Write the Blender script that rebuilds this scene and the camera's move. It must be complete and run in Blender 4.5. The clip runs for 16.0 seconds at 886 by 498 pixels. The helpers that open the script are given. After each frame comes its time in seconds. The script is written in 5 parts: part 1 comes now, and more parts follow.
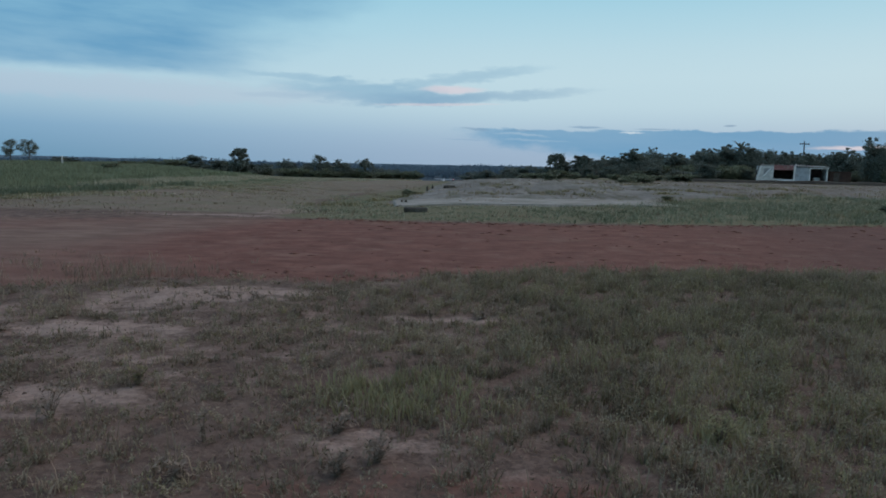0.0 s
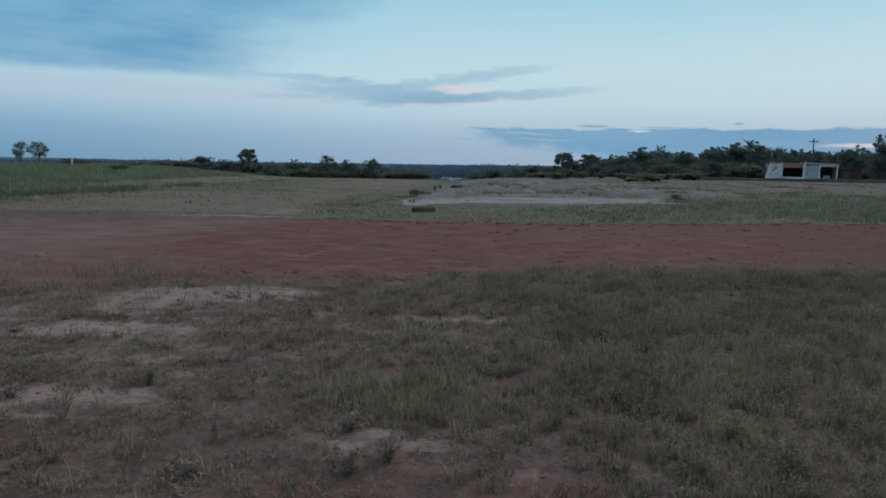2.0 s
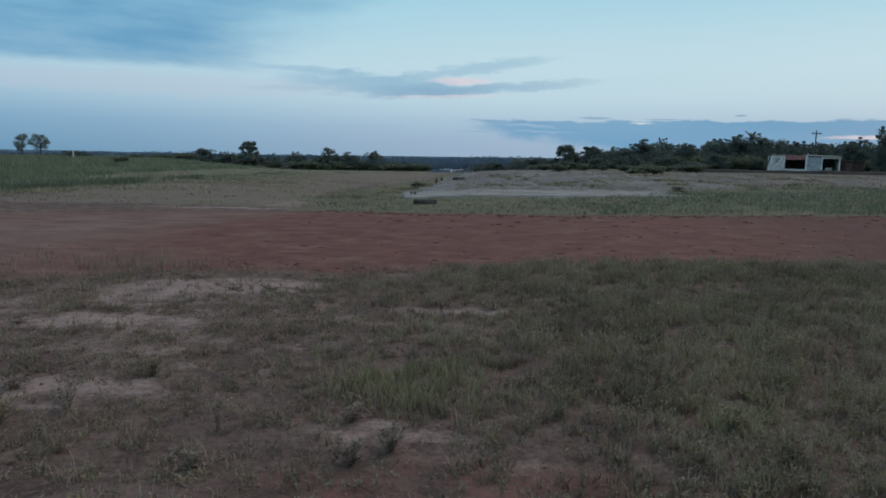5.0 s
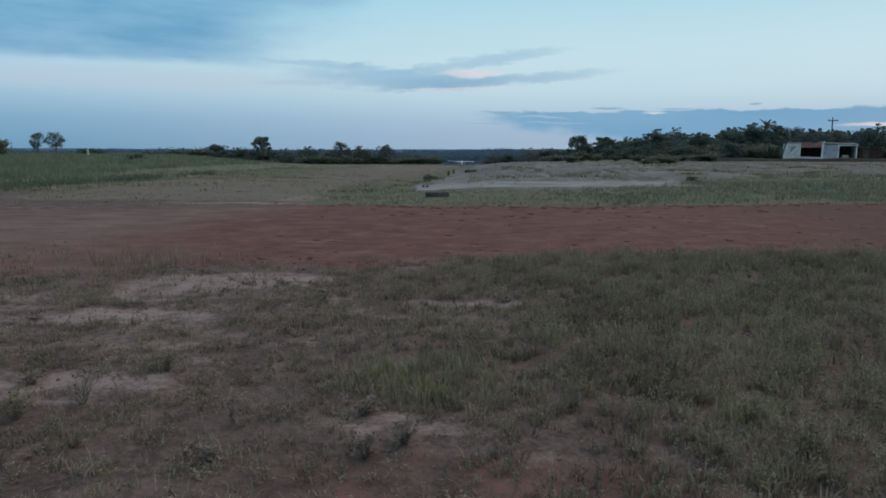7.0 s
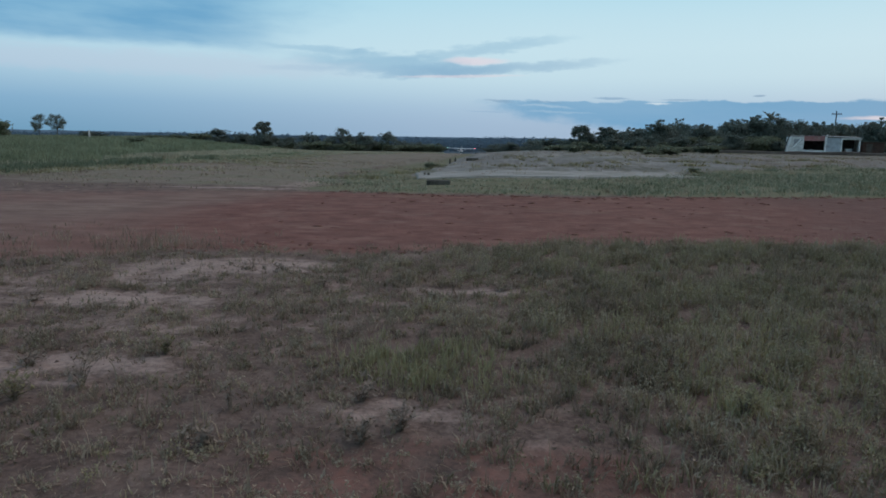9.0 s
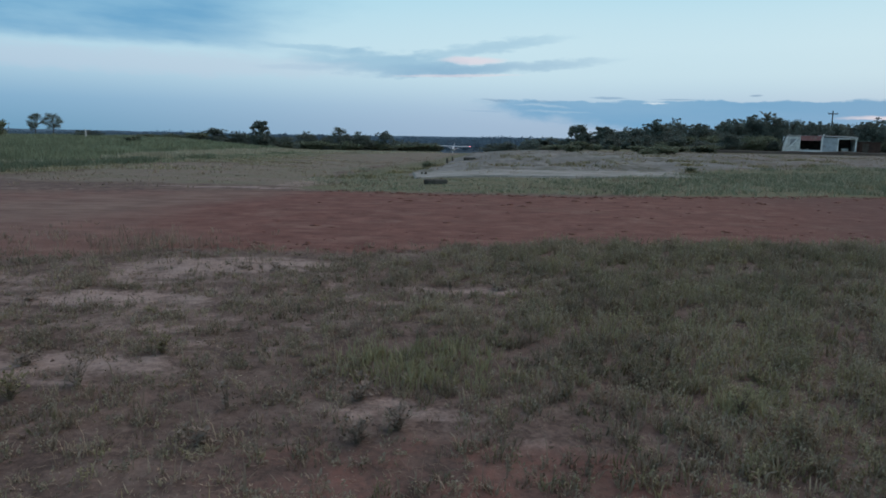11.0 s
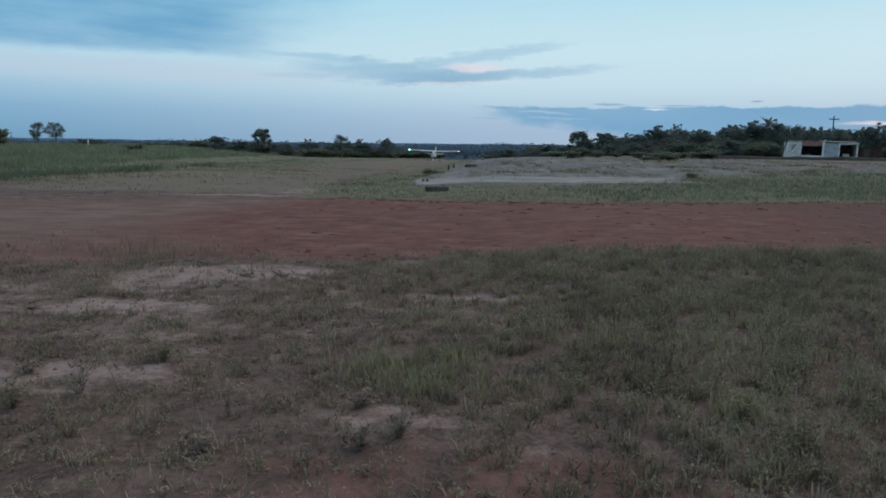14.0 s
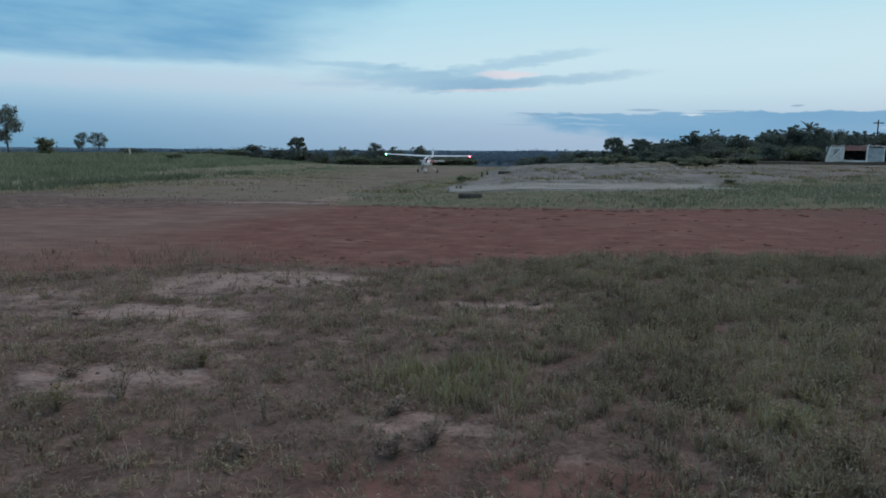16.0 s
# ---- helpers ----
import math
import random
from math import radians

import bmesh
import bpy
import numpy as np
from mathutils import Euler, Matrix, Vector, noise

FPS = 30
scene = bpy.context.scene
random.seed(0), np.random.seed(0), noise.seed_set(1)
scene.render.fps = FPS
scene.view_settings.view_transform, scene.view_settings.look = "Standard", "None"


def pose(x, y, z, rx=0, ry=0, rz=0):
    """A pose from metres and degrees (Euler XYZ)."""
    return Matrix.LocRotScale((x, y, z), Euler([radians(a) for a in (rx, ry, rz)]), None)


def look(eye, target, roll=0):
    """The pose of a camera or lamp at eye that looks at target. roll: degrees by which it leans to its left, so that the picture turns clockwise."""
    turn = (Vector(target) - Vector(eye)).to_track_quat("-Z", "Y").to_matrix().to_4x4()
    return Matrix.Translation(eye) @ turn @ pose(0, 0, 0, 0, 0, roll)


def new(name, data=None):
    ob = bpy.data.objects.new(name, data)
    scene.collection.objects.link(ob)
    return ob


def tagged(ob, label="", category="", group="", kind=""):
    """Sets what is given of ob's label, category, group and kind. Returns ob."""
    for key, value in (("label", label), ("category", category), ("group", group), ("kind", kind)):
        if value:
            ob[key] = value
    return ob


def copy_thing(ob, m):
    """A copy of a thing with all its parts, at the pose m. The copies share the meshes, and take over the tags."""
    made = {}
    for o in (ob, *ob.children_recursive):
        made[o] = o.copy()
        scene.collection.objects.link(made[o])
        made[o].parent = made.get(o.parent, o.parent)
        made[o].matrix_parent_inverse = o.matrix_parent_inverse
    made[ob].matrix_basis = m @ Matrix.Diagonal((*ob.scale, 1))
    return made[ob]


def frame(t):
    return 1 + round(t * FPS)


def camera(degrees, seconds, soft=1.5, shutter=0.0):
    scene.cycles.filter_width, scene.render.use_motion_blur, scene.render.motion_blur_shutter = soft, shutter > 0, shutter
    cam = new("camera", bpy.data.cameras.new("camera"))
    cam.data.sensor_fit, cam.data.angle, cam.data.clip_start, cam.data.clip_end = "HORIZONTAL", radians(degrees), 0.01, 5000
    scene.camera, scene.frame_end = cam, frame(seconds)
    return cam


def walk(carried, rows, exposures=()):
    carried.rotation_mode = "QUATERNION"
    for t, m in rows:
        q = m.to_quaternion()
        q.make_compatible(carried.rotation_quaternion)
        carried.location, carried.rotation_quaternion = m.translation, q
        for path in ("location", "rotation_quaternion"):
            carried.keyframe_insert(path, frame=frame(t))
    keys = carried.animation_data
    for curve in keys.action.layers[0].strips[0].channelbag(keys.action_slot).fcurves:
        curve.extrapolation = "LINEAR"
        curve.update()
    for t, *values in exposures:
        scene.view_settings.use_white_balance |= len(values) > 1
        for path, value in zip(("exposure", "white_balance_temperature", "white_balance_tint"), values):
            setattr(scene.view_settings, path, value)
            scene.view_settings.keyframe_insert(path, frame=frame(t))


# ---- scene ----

cam = camera(65.2, 16.0, soft=1.75)
PATH = [
    (0, 0.000, 0.000, 1.650, 83.07, -1.10, 0.00), (0.5, -0.001, -0.005, 1.655, 83.41, -1.26, 0.18),
    (1, -0.007, -0.005, 1.652, 82.90, -1.27, 0.55), (1.5, -0.011, -0.010, 1.651, 82.99, -1.11, 0.46),
    (2, -0.009, -0.009, 1.649, 83.04, -0.78, 0.61), (2.5, -0.012, -0.015, 1.650, 83.01, -0.64, 0.50),
    (3, -0.006, -0.018, 1.647, 82.97, -0.67, 0.59), (3.5, -0.004, -0.015, 1.650, 83.13, -0.53, 0.51),
    (4, -0.012, -0.016, 1.646, 82.86, -0.74, 0.53), (6.5, -0.009, -0.003, 1.644, 82.09, -0.19, 1.28),
    (7, -0.006, 0.008, 1.637, 81.81, 0.03, 1.70), (7.5, -0.006, 0.017, 1.635, 81.34, -0.37, 2.54),
    (8, -0.003, 0.015, 1.640, 81.29, -0.72, 1.95), (8.5, -0.002, 0.013, 1.635, 81.16, -0.75, 1.42),
    (9, 0.003, 0.009, 1.634, 80.82, -0.81, 1.87), (11.5, 0.005, 0.012, 1.631, 80.78, -0.80, 1.53),
    (12, 0.010, 0.009, 1.631, 80.79, -0.63, 1.45), (12.5, 0.010, 0.010, 1.633, 80.98, -0.79, 1.47),
    (13, 0.015, 0.003, 1.640, 81.20, -1.00, 1.45), (13.5, 0.012, -0.002, 1.635, 81.49, -0.77, 1.81),
    (14, 0.010, 0.001, 1.634, 81.35, -0.60, 1.75), (14.5, 0.009, 0.004, 1.631, 81.29, -0.40, 2.33),
    (15, 0.004, 0.002, 1.636, 81.04, -0.30, 2.71), (15.5, 0.007, 0.002, 1.636, 81.26, -0.05, 3.67),
    (16, 0.008, -0.003, 1.639, 81.90, -0.25, 4.48),
]
walk(cam, [(r[0], pose(*r[1:])) for r in PATH], exposures=[(0, 0.0), (4, 0.0), (9, 0.12), (16, 0.14)])


# ---- node helpers ----
def lin(r, g, b):
    """Linear colour from 8-bit display values."""
    return tuple((c / 255 / 12.92 if c < 10.3 else ((c / 255 + 0.055) / 1.055) ** 2.4) for c in (r, g, b)) + (1.0,)


class Nodes:
    def __init__(self, tree):
        self.tree = tree
        tree.nodes.clear()

    def add(self, kind):
        return self.tree.nodes.new(kind)

    def attr(self, name):
        n = self.add("ShaderNodeAttribute")
        n.attribute_name = name
        return n.outputs["Fac"]

    def put(self, value, socket):
        if isinstance(value, bpy.types.NodeSocket):
            self.tree.links.new(value, socket)
        elif value is not None:
            socket.default_value = value

    def math(self, op, a, b=None, c=None):
        n = self.add("ShaderNodeMath")
        n.operation = op
        for v, s in zip((a, b, c), n.inputs):
            self.put(v, s)
        return n.outputs[0]

    def step(self, a, b, x):
        """Smooth step of x from a to b."""
        n = self.add("ShaderNodeMapRange")
        n.interpolation_type = "SMOOTHSTEP"
        for v, s in zip((x, a, b, 0.0, 1.0), n.inputs):
            self.put(v, s)
        return n.outputs[0]

    def mix(self, f, a, b, blend="MIX"):
        n = self.add("ShaderNodeMix")
        n.data_type, n.blend_type = "RGBA", blend
        self.put(f, n.inputs[0])
        self.put(a, n.inputs[6])
        self.put(b, n.inputs[7])
        return n.outputs[2]

    def noise(self, vec, scale, detail=4.0, rough=0.55):
        n = self.add("ShaderNodeTexNoise")
        self.put(vec, n.inputs["Vector"])
        n.inputs["Scale"].default_value, n.inputs["Detail"].default_value, n.inputs["Roughness"].default_value = scale, detail, rough
        return n.outputs[0]

    def ramp(self, f, stops):
        n = self.add("ShaderNodeValToRGB")
        e = n.color_ramp.elements
        while len(e) < len(stops):
            e.new(0.5)
        for el, (p, c) in zip(e, stops):
            el.position, el.color = p, (*c[:3], 1.0)
        self.put(f, n.inputs[0])
        return n.outputs[0]


# ---- world: dusk sky with clouds ----
def air_tone(r, g, b):
    """Sky tints, pulled slightly from violet to cyan."""
    return lin(r * 0.958, min(255, g * 1.0), min(255, b * 0.992))


def make_world():
    world = bpy.data.worlds.new("dusk_sky")
    scene.world = world
    world.use_nodes = True
    k = Nodes(world.node_tree)
    d = k.add("ShaderNodeTexCoord").outputs["Generated"]
    sep = k.add("ShaderNodeSeparateXYZ")
    k.put(d, sep.inputs[0])
    az = k.math("ARCTAN2", sep.outputs[0], sep.outputs[1])
    el = k.math("ARCSINE", sep.outputs[2])
    flat = k.add("ShaderNodeCombineXYZ")
    k.put(k.math("MULTIPLY", az, 4.0), flat.inputs[0])
    k.put(k.math("MULTIPLY", el, 13.0), flat.inputs[1])
    v = flat.outputs[0]
    n1 = k.math("SUBTRACT", k.noise(v, 1.6, 5), 0.5)
    n2 = k.math("SUBTRACT", k.noise(v, 6.0, 6, 0.6), 0.5)
    # clear air by height over the horizon
    t = k.math("DIVIDE", el, 1.5)
    air = k.ramp(t, [(0.0, air_tone(106, 148, 180)), (0.028, air_tone(130, 166, 198)), (0.056, air_tone(172, 196, 217)), (0.08, air_tone(182, 208, 226)),
                     (0.12, air_tone(160, 204, 227)), (0.17, air_tone(147, 200, 225)), (0.32, air_tone(184, 190, 203)), (1.0, air_tone(202, 182, 190))])
    side = k.math("MULTIPLY", k.step(-0.75, 0.15, az), k.math("SUBTRACT", 1.0, k.step(0.13, 0.3, el)))
    air = k.mix(k.math("MULTIPLY", side, 0.62), air, k.mix(k.step(0.01, 0.09, el), air_tone(184, 192, 215), air_tone(208, 223, 233)))
    # streaks drawn out along the wind
    drawn = k.add("ShaderNodeCombineXYZ")
    k.put(k.math("MULTIPLY", az, 4.5), drawn.inputs[0])
    k.put(k.math("MULTIPLY", k.math("ADD", el, k.math("MULTIPLY", az, 0.035)), 26.0), drawn.inputs[1])
    n4 = k.math("SUBTRACT", k.noise(drawn.outputs[0], 1.0, 5, 0.55), 0.5)
    # the large cloud: a ragged lower rim, fading out to the side
    rim = k.math("ADD", 0.110, k.math("ADD", k.math("MULTIPLY", n1, 0.022), k.math("MULTIPLY", n2, 0.008)))
    a = k.step(-0.004, 0.013, k.math("SUBTRACT", el, rim))
    lean = k.math("SUBTRACT", k.math("ADD", az, k.math("MULTIPLY", n1, 0.25)), k.math("MULTIPLY", k.math("SUBTRACT", el, 0.11), 1.4))
    a = k.math("MULTIPLY", a, k.math("SUBTRACT", 1.0, k.step(-0.46, -0.20, lean)))
    a = k.math("MULTIPLY", a, k.math("ADD", 0.60, k.math("MULTIPLY", k.step(-0.2, 0.2, k.math("ADD", n4, k.math("MULTIPLY", n1, 0.5))), 0.36)))
    col = k.mix(a, air, air_tone(104, 156, 196))

    def oval(ca, ce, wa, we, tilt, wob):
        x = k.math("DIVIDE", k.math("SUBTRACT", az, ca), wa)
        y = k.math("DIVIDE", k.math("ADD", k.math("SUBTRACT", k.math("SUBTRACT", el, ce), k.math("MULTIPLY", k.math("SUBTRACT", az, ca), tilt)), k.math("MULTIPLY", n2, wob)), we)
        r = k.math("ADD", k.math("MULTIPLY", x, x), k.math("MULTIPLY", y, y))
        return k.math("SUBTRACT", 1.0, k.step(0.0, 1.0, r))
    # long thin wisps with a lit heart
    for args, f, c in (((-0.20, 0.1165, 0.10, 0.006, -0.05, 0.016), 0.45, (134, 172, 202)), ((-0.11, 0.099, 0.16, 0.019, -0.03, 0.035), 0.62, (134, 172, 202)),
                       ((-0.03, 0.093, 0.12, 0.012, 0.02, 0.018), 0.55, (136, 170, 200)), ((0.02, 0.1205, 0.15, 0.011, 0.13, 0.026), 0.5, (140, 176, 204)),
                       ((0.04, 0.0940, 0.20, 0.009, 0.07, 0.020), 0.55, (136, 168, 198)), ((-0.23, 0.091, 0.07, 0.005, 0.0, 0.008), 0.35, (150, 178, 206)),
                       ((0.012, 0.1052, 0.055, 0.0065, 0.0, 0.008), 0.75, (226, 208, 219)), ((-0.01, 0.0845, 0.11, 0.0026, 0.02, 0.003), 0.55, (224, 206, 216)),
                       ((-0.45, 0.09, 0.4, 0.02, 0.0, 0.03), 0.4, (190, 194, 214))):
        col = k.mix(k.math("MULTIPLY", oval(*args), f), col, air_tone(*c))
    # flat bank low over the horizon with a crisp upper edge
    puff = k.add("ShaderNodeCombineXYZ")
    k.put(k.math("MULTIPLY", az, 16.0), puff.inputs[0])
    k.put(k.math("MULTIPLY", el, 40.0), puff.inputs[1])
    n3 = k.math("SUBTRACT", k.noise(puff.outputs[0], 1.3, 5, 0.6), 0.5)
    top = k.math("ADD", 0.0515, k.math("ADD", k.math("MULTIPLY", n3, 0.016), k.math("MULTIPLY", n1, 0.010)))
    c = k.math("SUBTRACT", 1.0, k.step(-0.0015, 0.0015, k.math("SUBTRACT", el, top)))
    low = k.math("SUBTRACT", 0.041, k.math("MULTIPLY", k.math("MINIMUM", az, 0.3), 0.13))
    c = k.math("MULTIPLY", c, k.step(-0.012, 0.014, k.math("SUBTRACT", k.math("ADD", el, k.math("ADD", k.math("MULTIPLY", n3, 0.03), k.math("MULTIPLY", n4, 0.05))), low)))
    c = k.math("MULTIPLY", c, k.step(0.0, 0.10, k.math("ADD", az, k.math("MULTIPLY", n3, 0.12))))
    c = k.math("MULTIPLY", c, k.math("SUBTRACT", 1.0, k.step(1.2, 1.9, az)))
    thick = k.math("ADD", k.math("ADD", 0.78, k.math("MULTIPLY", k.step(0.1, 0.4, az), 0.14)), k.math("MULTIPLY", n4, 0.55))
    col = k.mix(k.math("MULTIPLY", c, k.math("MINIMUM", thick, 0.97)), col, air_tone(107, 156, 195))
    for args, f, cc in (((0.54, 0.0300, 0.07, 0.0034, 0.02, 0.009), 0.9, (216, 203, 214)), ((0.262, 0.0480, 0.020, 0.0019, 0.0, 0.010), 0.8, (214, 220, 230)),
                        ((0.11, 0.0445, 0.05, 0.0022, -0.04, 0.010), 0.35, (192, 204, 220)), ((0.13, 0.0365, 0.06, 0.0020, -0.03, 0.010), 0.3, (186, 200, 218)),
                        ((0.045, 0.0515, 0.026, 0.0032, -0.05, 0.014), 0.55, (128, 154, 184)), ((0.11, 0.0495, 0.035, 0.0018, -0.02, 0.008), 0.5, (122, 152, 184)),
                        ((0.20, 0.0555, 0.03, 0.0020, -0.02, 0.008), 0.7, (128, 156, 188)), ((0.29, 0.0535, 0.03, 0.0015, 0.0, 0.002), 0.6, (122, 152, 184)),
                        ((0.03, 0.0362, 0.04, 0.0013, -0.03, 0.003), 0.5, (146, 170, 200)), ((0.387, 0.0580, 0.010, 0.0018, 0.05, 0.002), 0.85, (136, 160, 188))):
        col = k.mix(k.math("MULTIPLY", oval(*args), f), col, air_tone(*cc))
    sky = k.add("ShaderNodeTexSky")
    sky.sky_type, sky.sun_disc, sky.sun_elevation, sky.sun_rotation = "NISHITA", False, radians(4), radians(35)
    soft = k.mix(1.0, sky.outputs[0], (0.1, 0.1, 0.1, 1), "MULTIPLY")
    col = k.mix(0.012, col, soft)
    bg = k.add("ShaderNodeBackground")
    k.put(col, bg.inputs[0])
    bg.inputs[1].default_value = 1.0
    out = k.add("ShaderNodeOutputWorld")
    k.put(bg.outputs[0], out.inputs[0])


make_world()
sun = new("sun", bpy.data.lights.new("sun", "SUN"))
sun.data.energy, sun.data.angle, sun.data.color = 0.72, radians(50), (1.0, 0.78, 0.72)
sun.matrix_world = look((0, 0, 0), (-0.5, -0.7, -0.9))


# ---- materials ----
def material(name, low, high, scale=8.0, rough=0.85, bump=0.3, metal=0.0, fine=6.0, island=0.0, per_object=0.0, spec=0.3, stain=None, through_light=0.0, tip=None, tuft=0.0):
    """Two tones mixed by coarse and fine grain; island and per_object vary single blades, leaves or things."""
    m = bpy.data.materials.new(name)
    m.use_nodes = True
    k = Nodes(m.node_tree)
    pos = k.add("ShaderNodeTexCoord").outputs["Object"]
    a, b = k.noise(pos, scale, 5), k.noise(pos, scale * fine, 4)
    f = k.math("ADD", k.math("MULTIPLY", a, 0.65), k.math("MULTIPLY", b, 0.35))
    f = k.step(0.34, 0.66, f)
    if island:
        g = k.add("ShaderNodeNewGeometry").outputs["Random Per Island"]
        f = k.math("ADD", k.math("MULTIPLY", f, 1 - island), k.math("MULTIPLY", g, island))
    if per_object:
        g = k.add("ShaderNodeObjectInfo").outputs["Random"]
        f = k.math("ADD", k.math("MULTIPLY", f, 1 - per_object), k.math("MULTIPLY", g, per_object))
    if tuft:
        f = k.math("ADD", k.math("MULTIPLY", f, 1 - tuft), k.math("MULTIPLY", k.attr("tuft"), tuft))
    col = k.mix(f, (*low, 1), (*high, 1))
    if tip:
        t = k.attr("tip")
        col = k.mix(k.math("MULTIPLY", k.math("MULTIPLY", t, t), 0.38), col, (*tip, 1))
    if stain:
        col = k.mix(k.math("MULTIPLY", k.step(0.5, 0.68, k.noise(pos, scale * 0.4, 6, 0.65)), 0.8), col, (*stain, 1))
    p = k.add("ShaderNodeBsdfPrincipled")
    k.put(col, p.inputs["Base Color"])
    k.put(k.math("ADD", k.math("MULTIPLY", b, 0.2), rough - 0.1), p.inputs["Roughness"])
    p.inputs["Metallic"].default_value = metal
    p.inputs["Specular IOR Level"].default_value = spec
    if bump:
        n = k.add("ShaderNodeBump")
        n.inputs["Strength"].default_value, n.inputs["Distance"].default_value = bump, 0.03
        k.put(f, n.inputs["Height"])
        k.put(n.outputs[0], p.inputs["Normal"])
    shade = p.outputs[0]
    if through_light:
        tr = k.add("ShaderNodeBsdfTranslucent")
        k.put(col, tr.inputs[0])
        ms = k.add("ShaderNodeMixShader")
        ms.inputs[0].default_value = through_light
        k.put(shade, ms.inputs[1])
        k.put(tr.outputs[0], ms.inputs[2])
        shade = ms.outputs[0]
    k.put(shade, k.add("ShaderNodeOutputMaterial").inputs[0])
    return m


def glow(name, color, strength):
    m = bpy.data.materials.new(name)
    m.use_nodes = True
    k = Nodes(m.node_tree)
    e = k.add("ShaderNodeEmission")
    e.inputs[0].default_value, e.inputs[1].default_value = (*color, 1), strength
    k.put(e.outputs[0], k.add("ShaderNodeOutputMaterial").inputs[0])
    return m


def ground_material():
    m = bpy.data.materials.new("ground")
    m.use_nodes = True
    k = Nodes(m.node_tree)
    pos = k.add("ShaderNodeTexCoord").outputs["Object"]
    stretch = k.add("ShaderNodeMapping")
    k.put(pos, stretch.inputs[0])
    stretch.inputs["Scale"].default_value = (0.5, 1.0, 1.0)
    tracks = k.noise(stretch.outputs[0], 2.2, 6, 0.6)
    big, mid, fine = k.noise(pos, 0.35, 5), k.noise(pos, 2.6, 6, 0.62), k.noise(pos, 22.0, 5, 0.65)
    edge = k.math("ADD", k.math("MULTIPLY", k.math("SUBTRACT", mid, 0.5), 0.9), k.math("MULTIPLY", k.math("SUBTRACT", fine, 0.5), 0.5))
    wide = k.math("MULTIPLY", k.math("SUBTRACT", big, 0.5), 0.6)

    def region(name, soft=0.22):
        v = k.attr(name)
        return k.step(0.5 - soft, 0.5 + soft, k.math("ADD", v, k.math("ADD", edge, wide)))
    grain = k.step(0.3, 0.7, k.math("ADD", k.math("MULTIPLY", mid, 0.5), k.math("MULTIPLY", fine, 0.5)))
    # dry soil with litter
    col = k.mix(grain, (0.074, 0.049, 0.040, 1), (0.222, 0.152, 0.123, 1))
    col = k.mix(k.math("MULTIPLY", k.step(0.50, 0.64, k.noise(pos, 1.4, 7, 0.7)), 0.6), col, k.mix(grain, (0.145, 0.104, 0.082, 1), (0.290, 0.214, 0.172, 1)))
    col = k.mix(k.math("MULTIPLY", k.step(0.54, 0.66, k.noise(pos, 3.1, 7, 0.7)), 0.6), col, (0.062, 0.043, 0.035, 1))
    col = k.mix(region("field"), col, k.mix(grain, (0.104, 0.098, 0.058, 1), (0.205, 0.188, 0.116, 1)))
    mown = k.mix(grain, (0.165, 0.126, 0.096, 1), (0.252, 0.196, 0.152, 1))
    mown = k.mix(k.math("MULTIPLY", k.step(0.42, 0.62, k.noise(stretch.outputs[0], 0.35, 6, 0.6)), 0.7), mown, k.mix(grain, (0.116, 0.106, 0.067, 1), (0.218, 0.198, 0.130, 1)))
    col = k.mix(region("strip"), col, mown)
    # Floor of the far woods, its colour blued for distance haze.
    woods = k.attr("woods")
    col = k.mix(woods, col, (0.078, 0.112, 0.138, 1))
    red = k.mix(k.step(0.30, 0.72, k.math("ADD", k.math("MULTIPLY", tracks, 0.6), k.math("MULTIPLY", mid, 0.4))), (0.118, 0.051, 0.041, 1), (0.230, 0.106, 0.082, 1))
    red = k.mix(k.math("MULTIPLY", k.step(0.55, 0.7, big), 0.5), red, (0.175, 0.105, 0.075, 1))
    red = k.mix(k.math("MULTIPLY", grain, 0.3), red, (0.25, 0.128, 0.100, 1))
    red = k.mix(k.math("MULTIPLY", k.step(0.60, 0.74, k.noise(stretch.outputs[0], 0.7, 6, 0.6)), 0.55), red, (0.32, 0.18, 0.135, 1))
    red = k.mix(k.math("MULTIPLY", k.step(0.52, 0.70, k.noise(pos, 0.9, 7, 0.62)), 0.45), red, (0.27, 0.165, 0.128, 1))
    red = k.mix(k.math("MULTIPLY", k.step(0.56, 0.68, k.noise(pos, 1.7, 7, 0.66)), 0.5), red, (0.105, 0.048, 0.038, 1))
    trail = k.add("ShaderNodeMapping")
    k.put(pos, trail.inputs[0])
    trail.inputs["Scale"].default_value = (0.38, 1.0, 1.0)
    ruts = k.noise(trail.outputs[0], 2.4, 6, 0.62)
    red = k.mix(k.math("MULTIPLY", k.step(0.56, 0.72, ruts), 0.42), red, (0.285, 0.170, 0.132, 1))
    red = k.mix(k.math("MULTIPLY", k.step(0.44, 0.30, ruts), 0.4), red, (0.095, 0.046, 0.038, 1))
    red = k.mix(k.math("MULTIPLY", k.step(0.58, 0.70, k.noise(pos, 5.5, 6, 0.7)), 0.55), red, (0.088, 0.042, 0.034, 1))
    red = k.mix(k.math("MULTIPLY", k.step(0.55, 0.68, k.noise(stretch.outputs[0], 0.9, 7, 0.72)), 0.45), red, (0.125, 0.062, 0.050, 1))
    dust = k.mix(k.step(0.32, 0.68, ruts), (0.165, 0.104, 0.082, 1), (0.260, 0.176, 0.140, 1))
    red = k.mix(k.math("MULTIPLY", k.step(0.25, 0.85, k.math("ADD", k.attr("dust"), wide)), 0.9), red, dust)
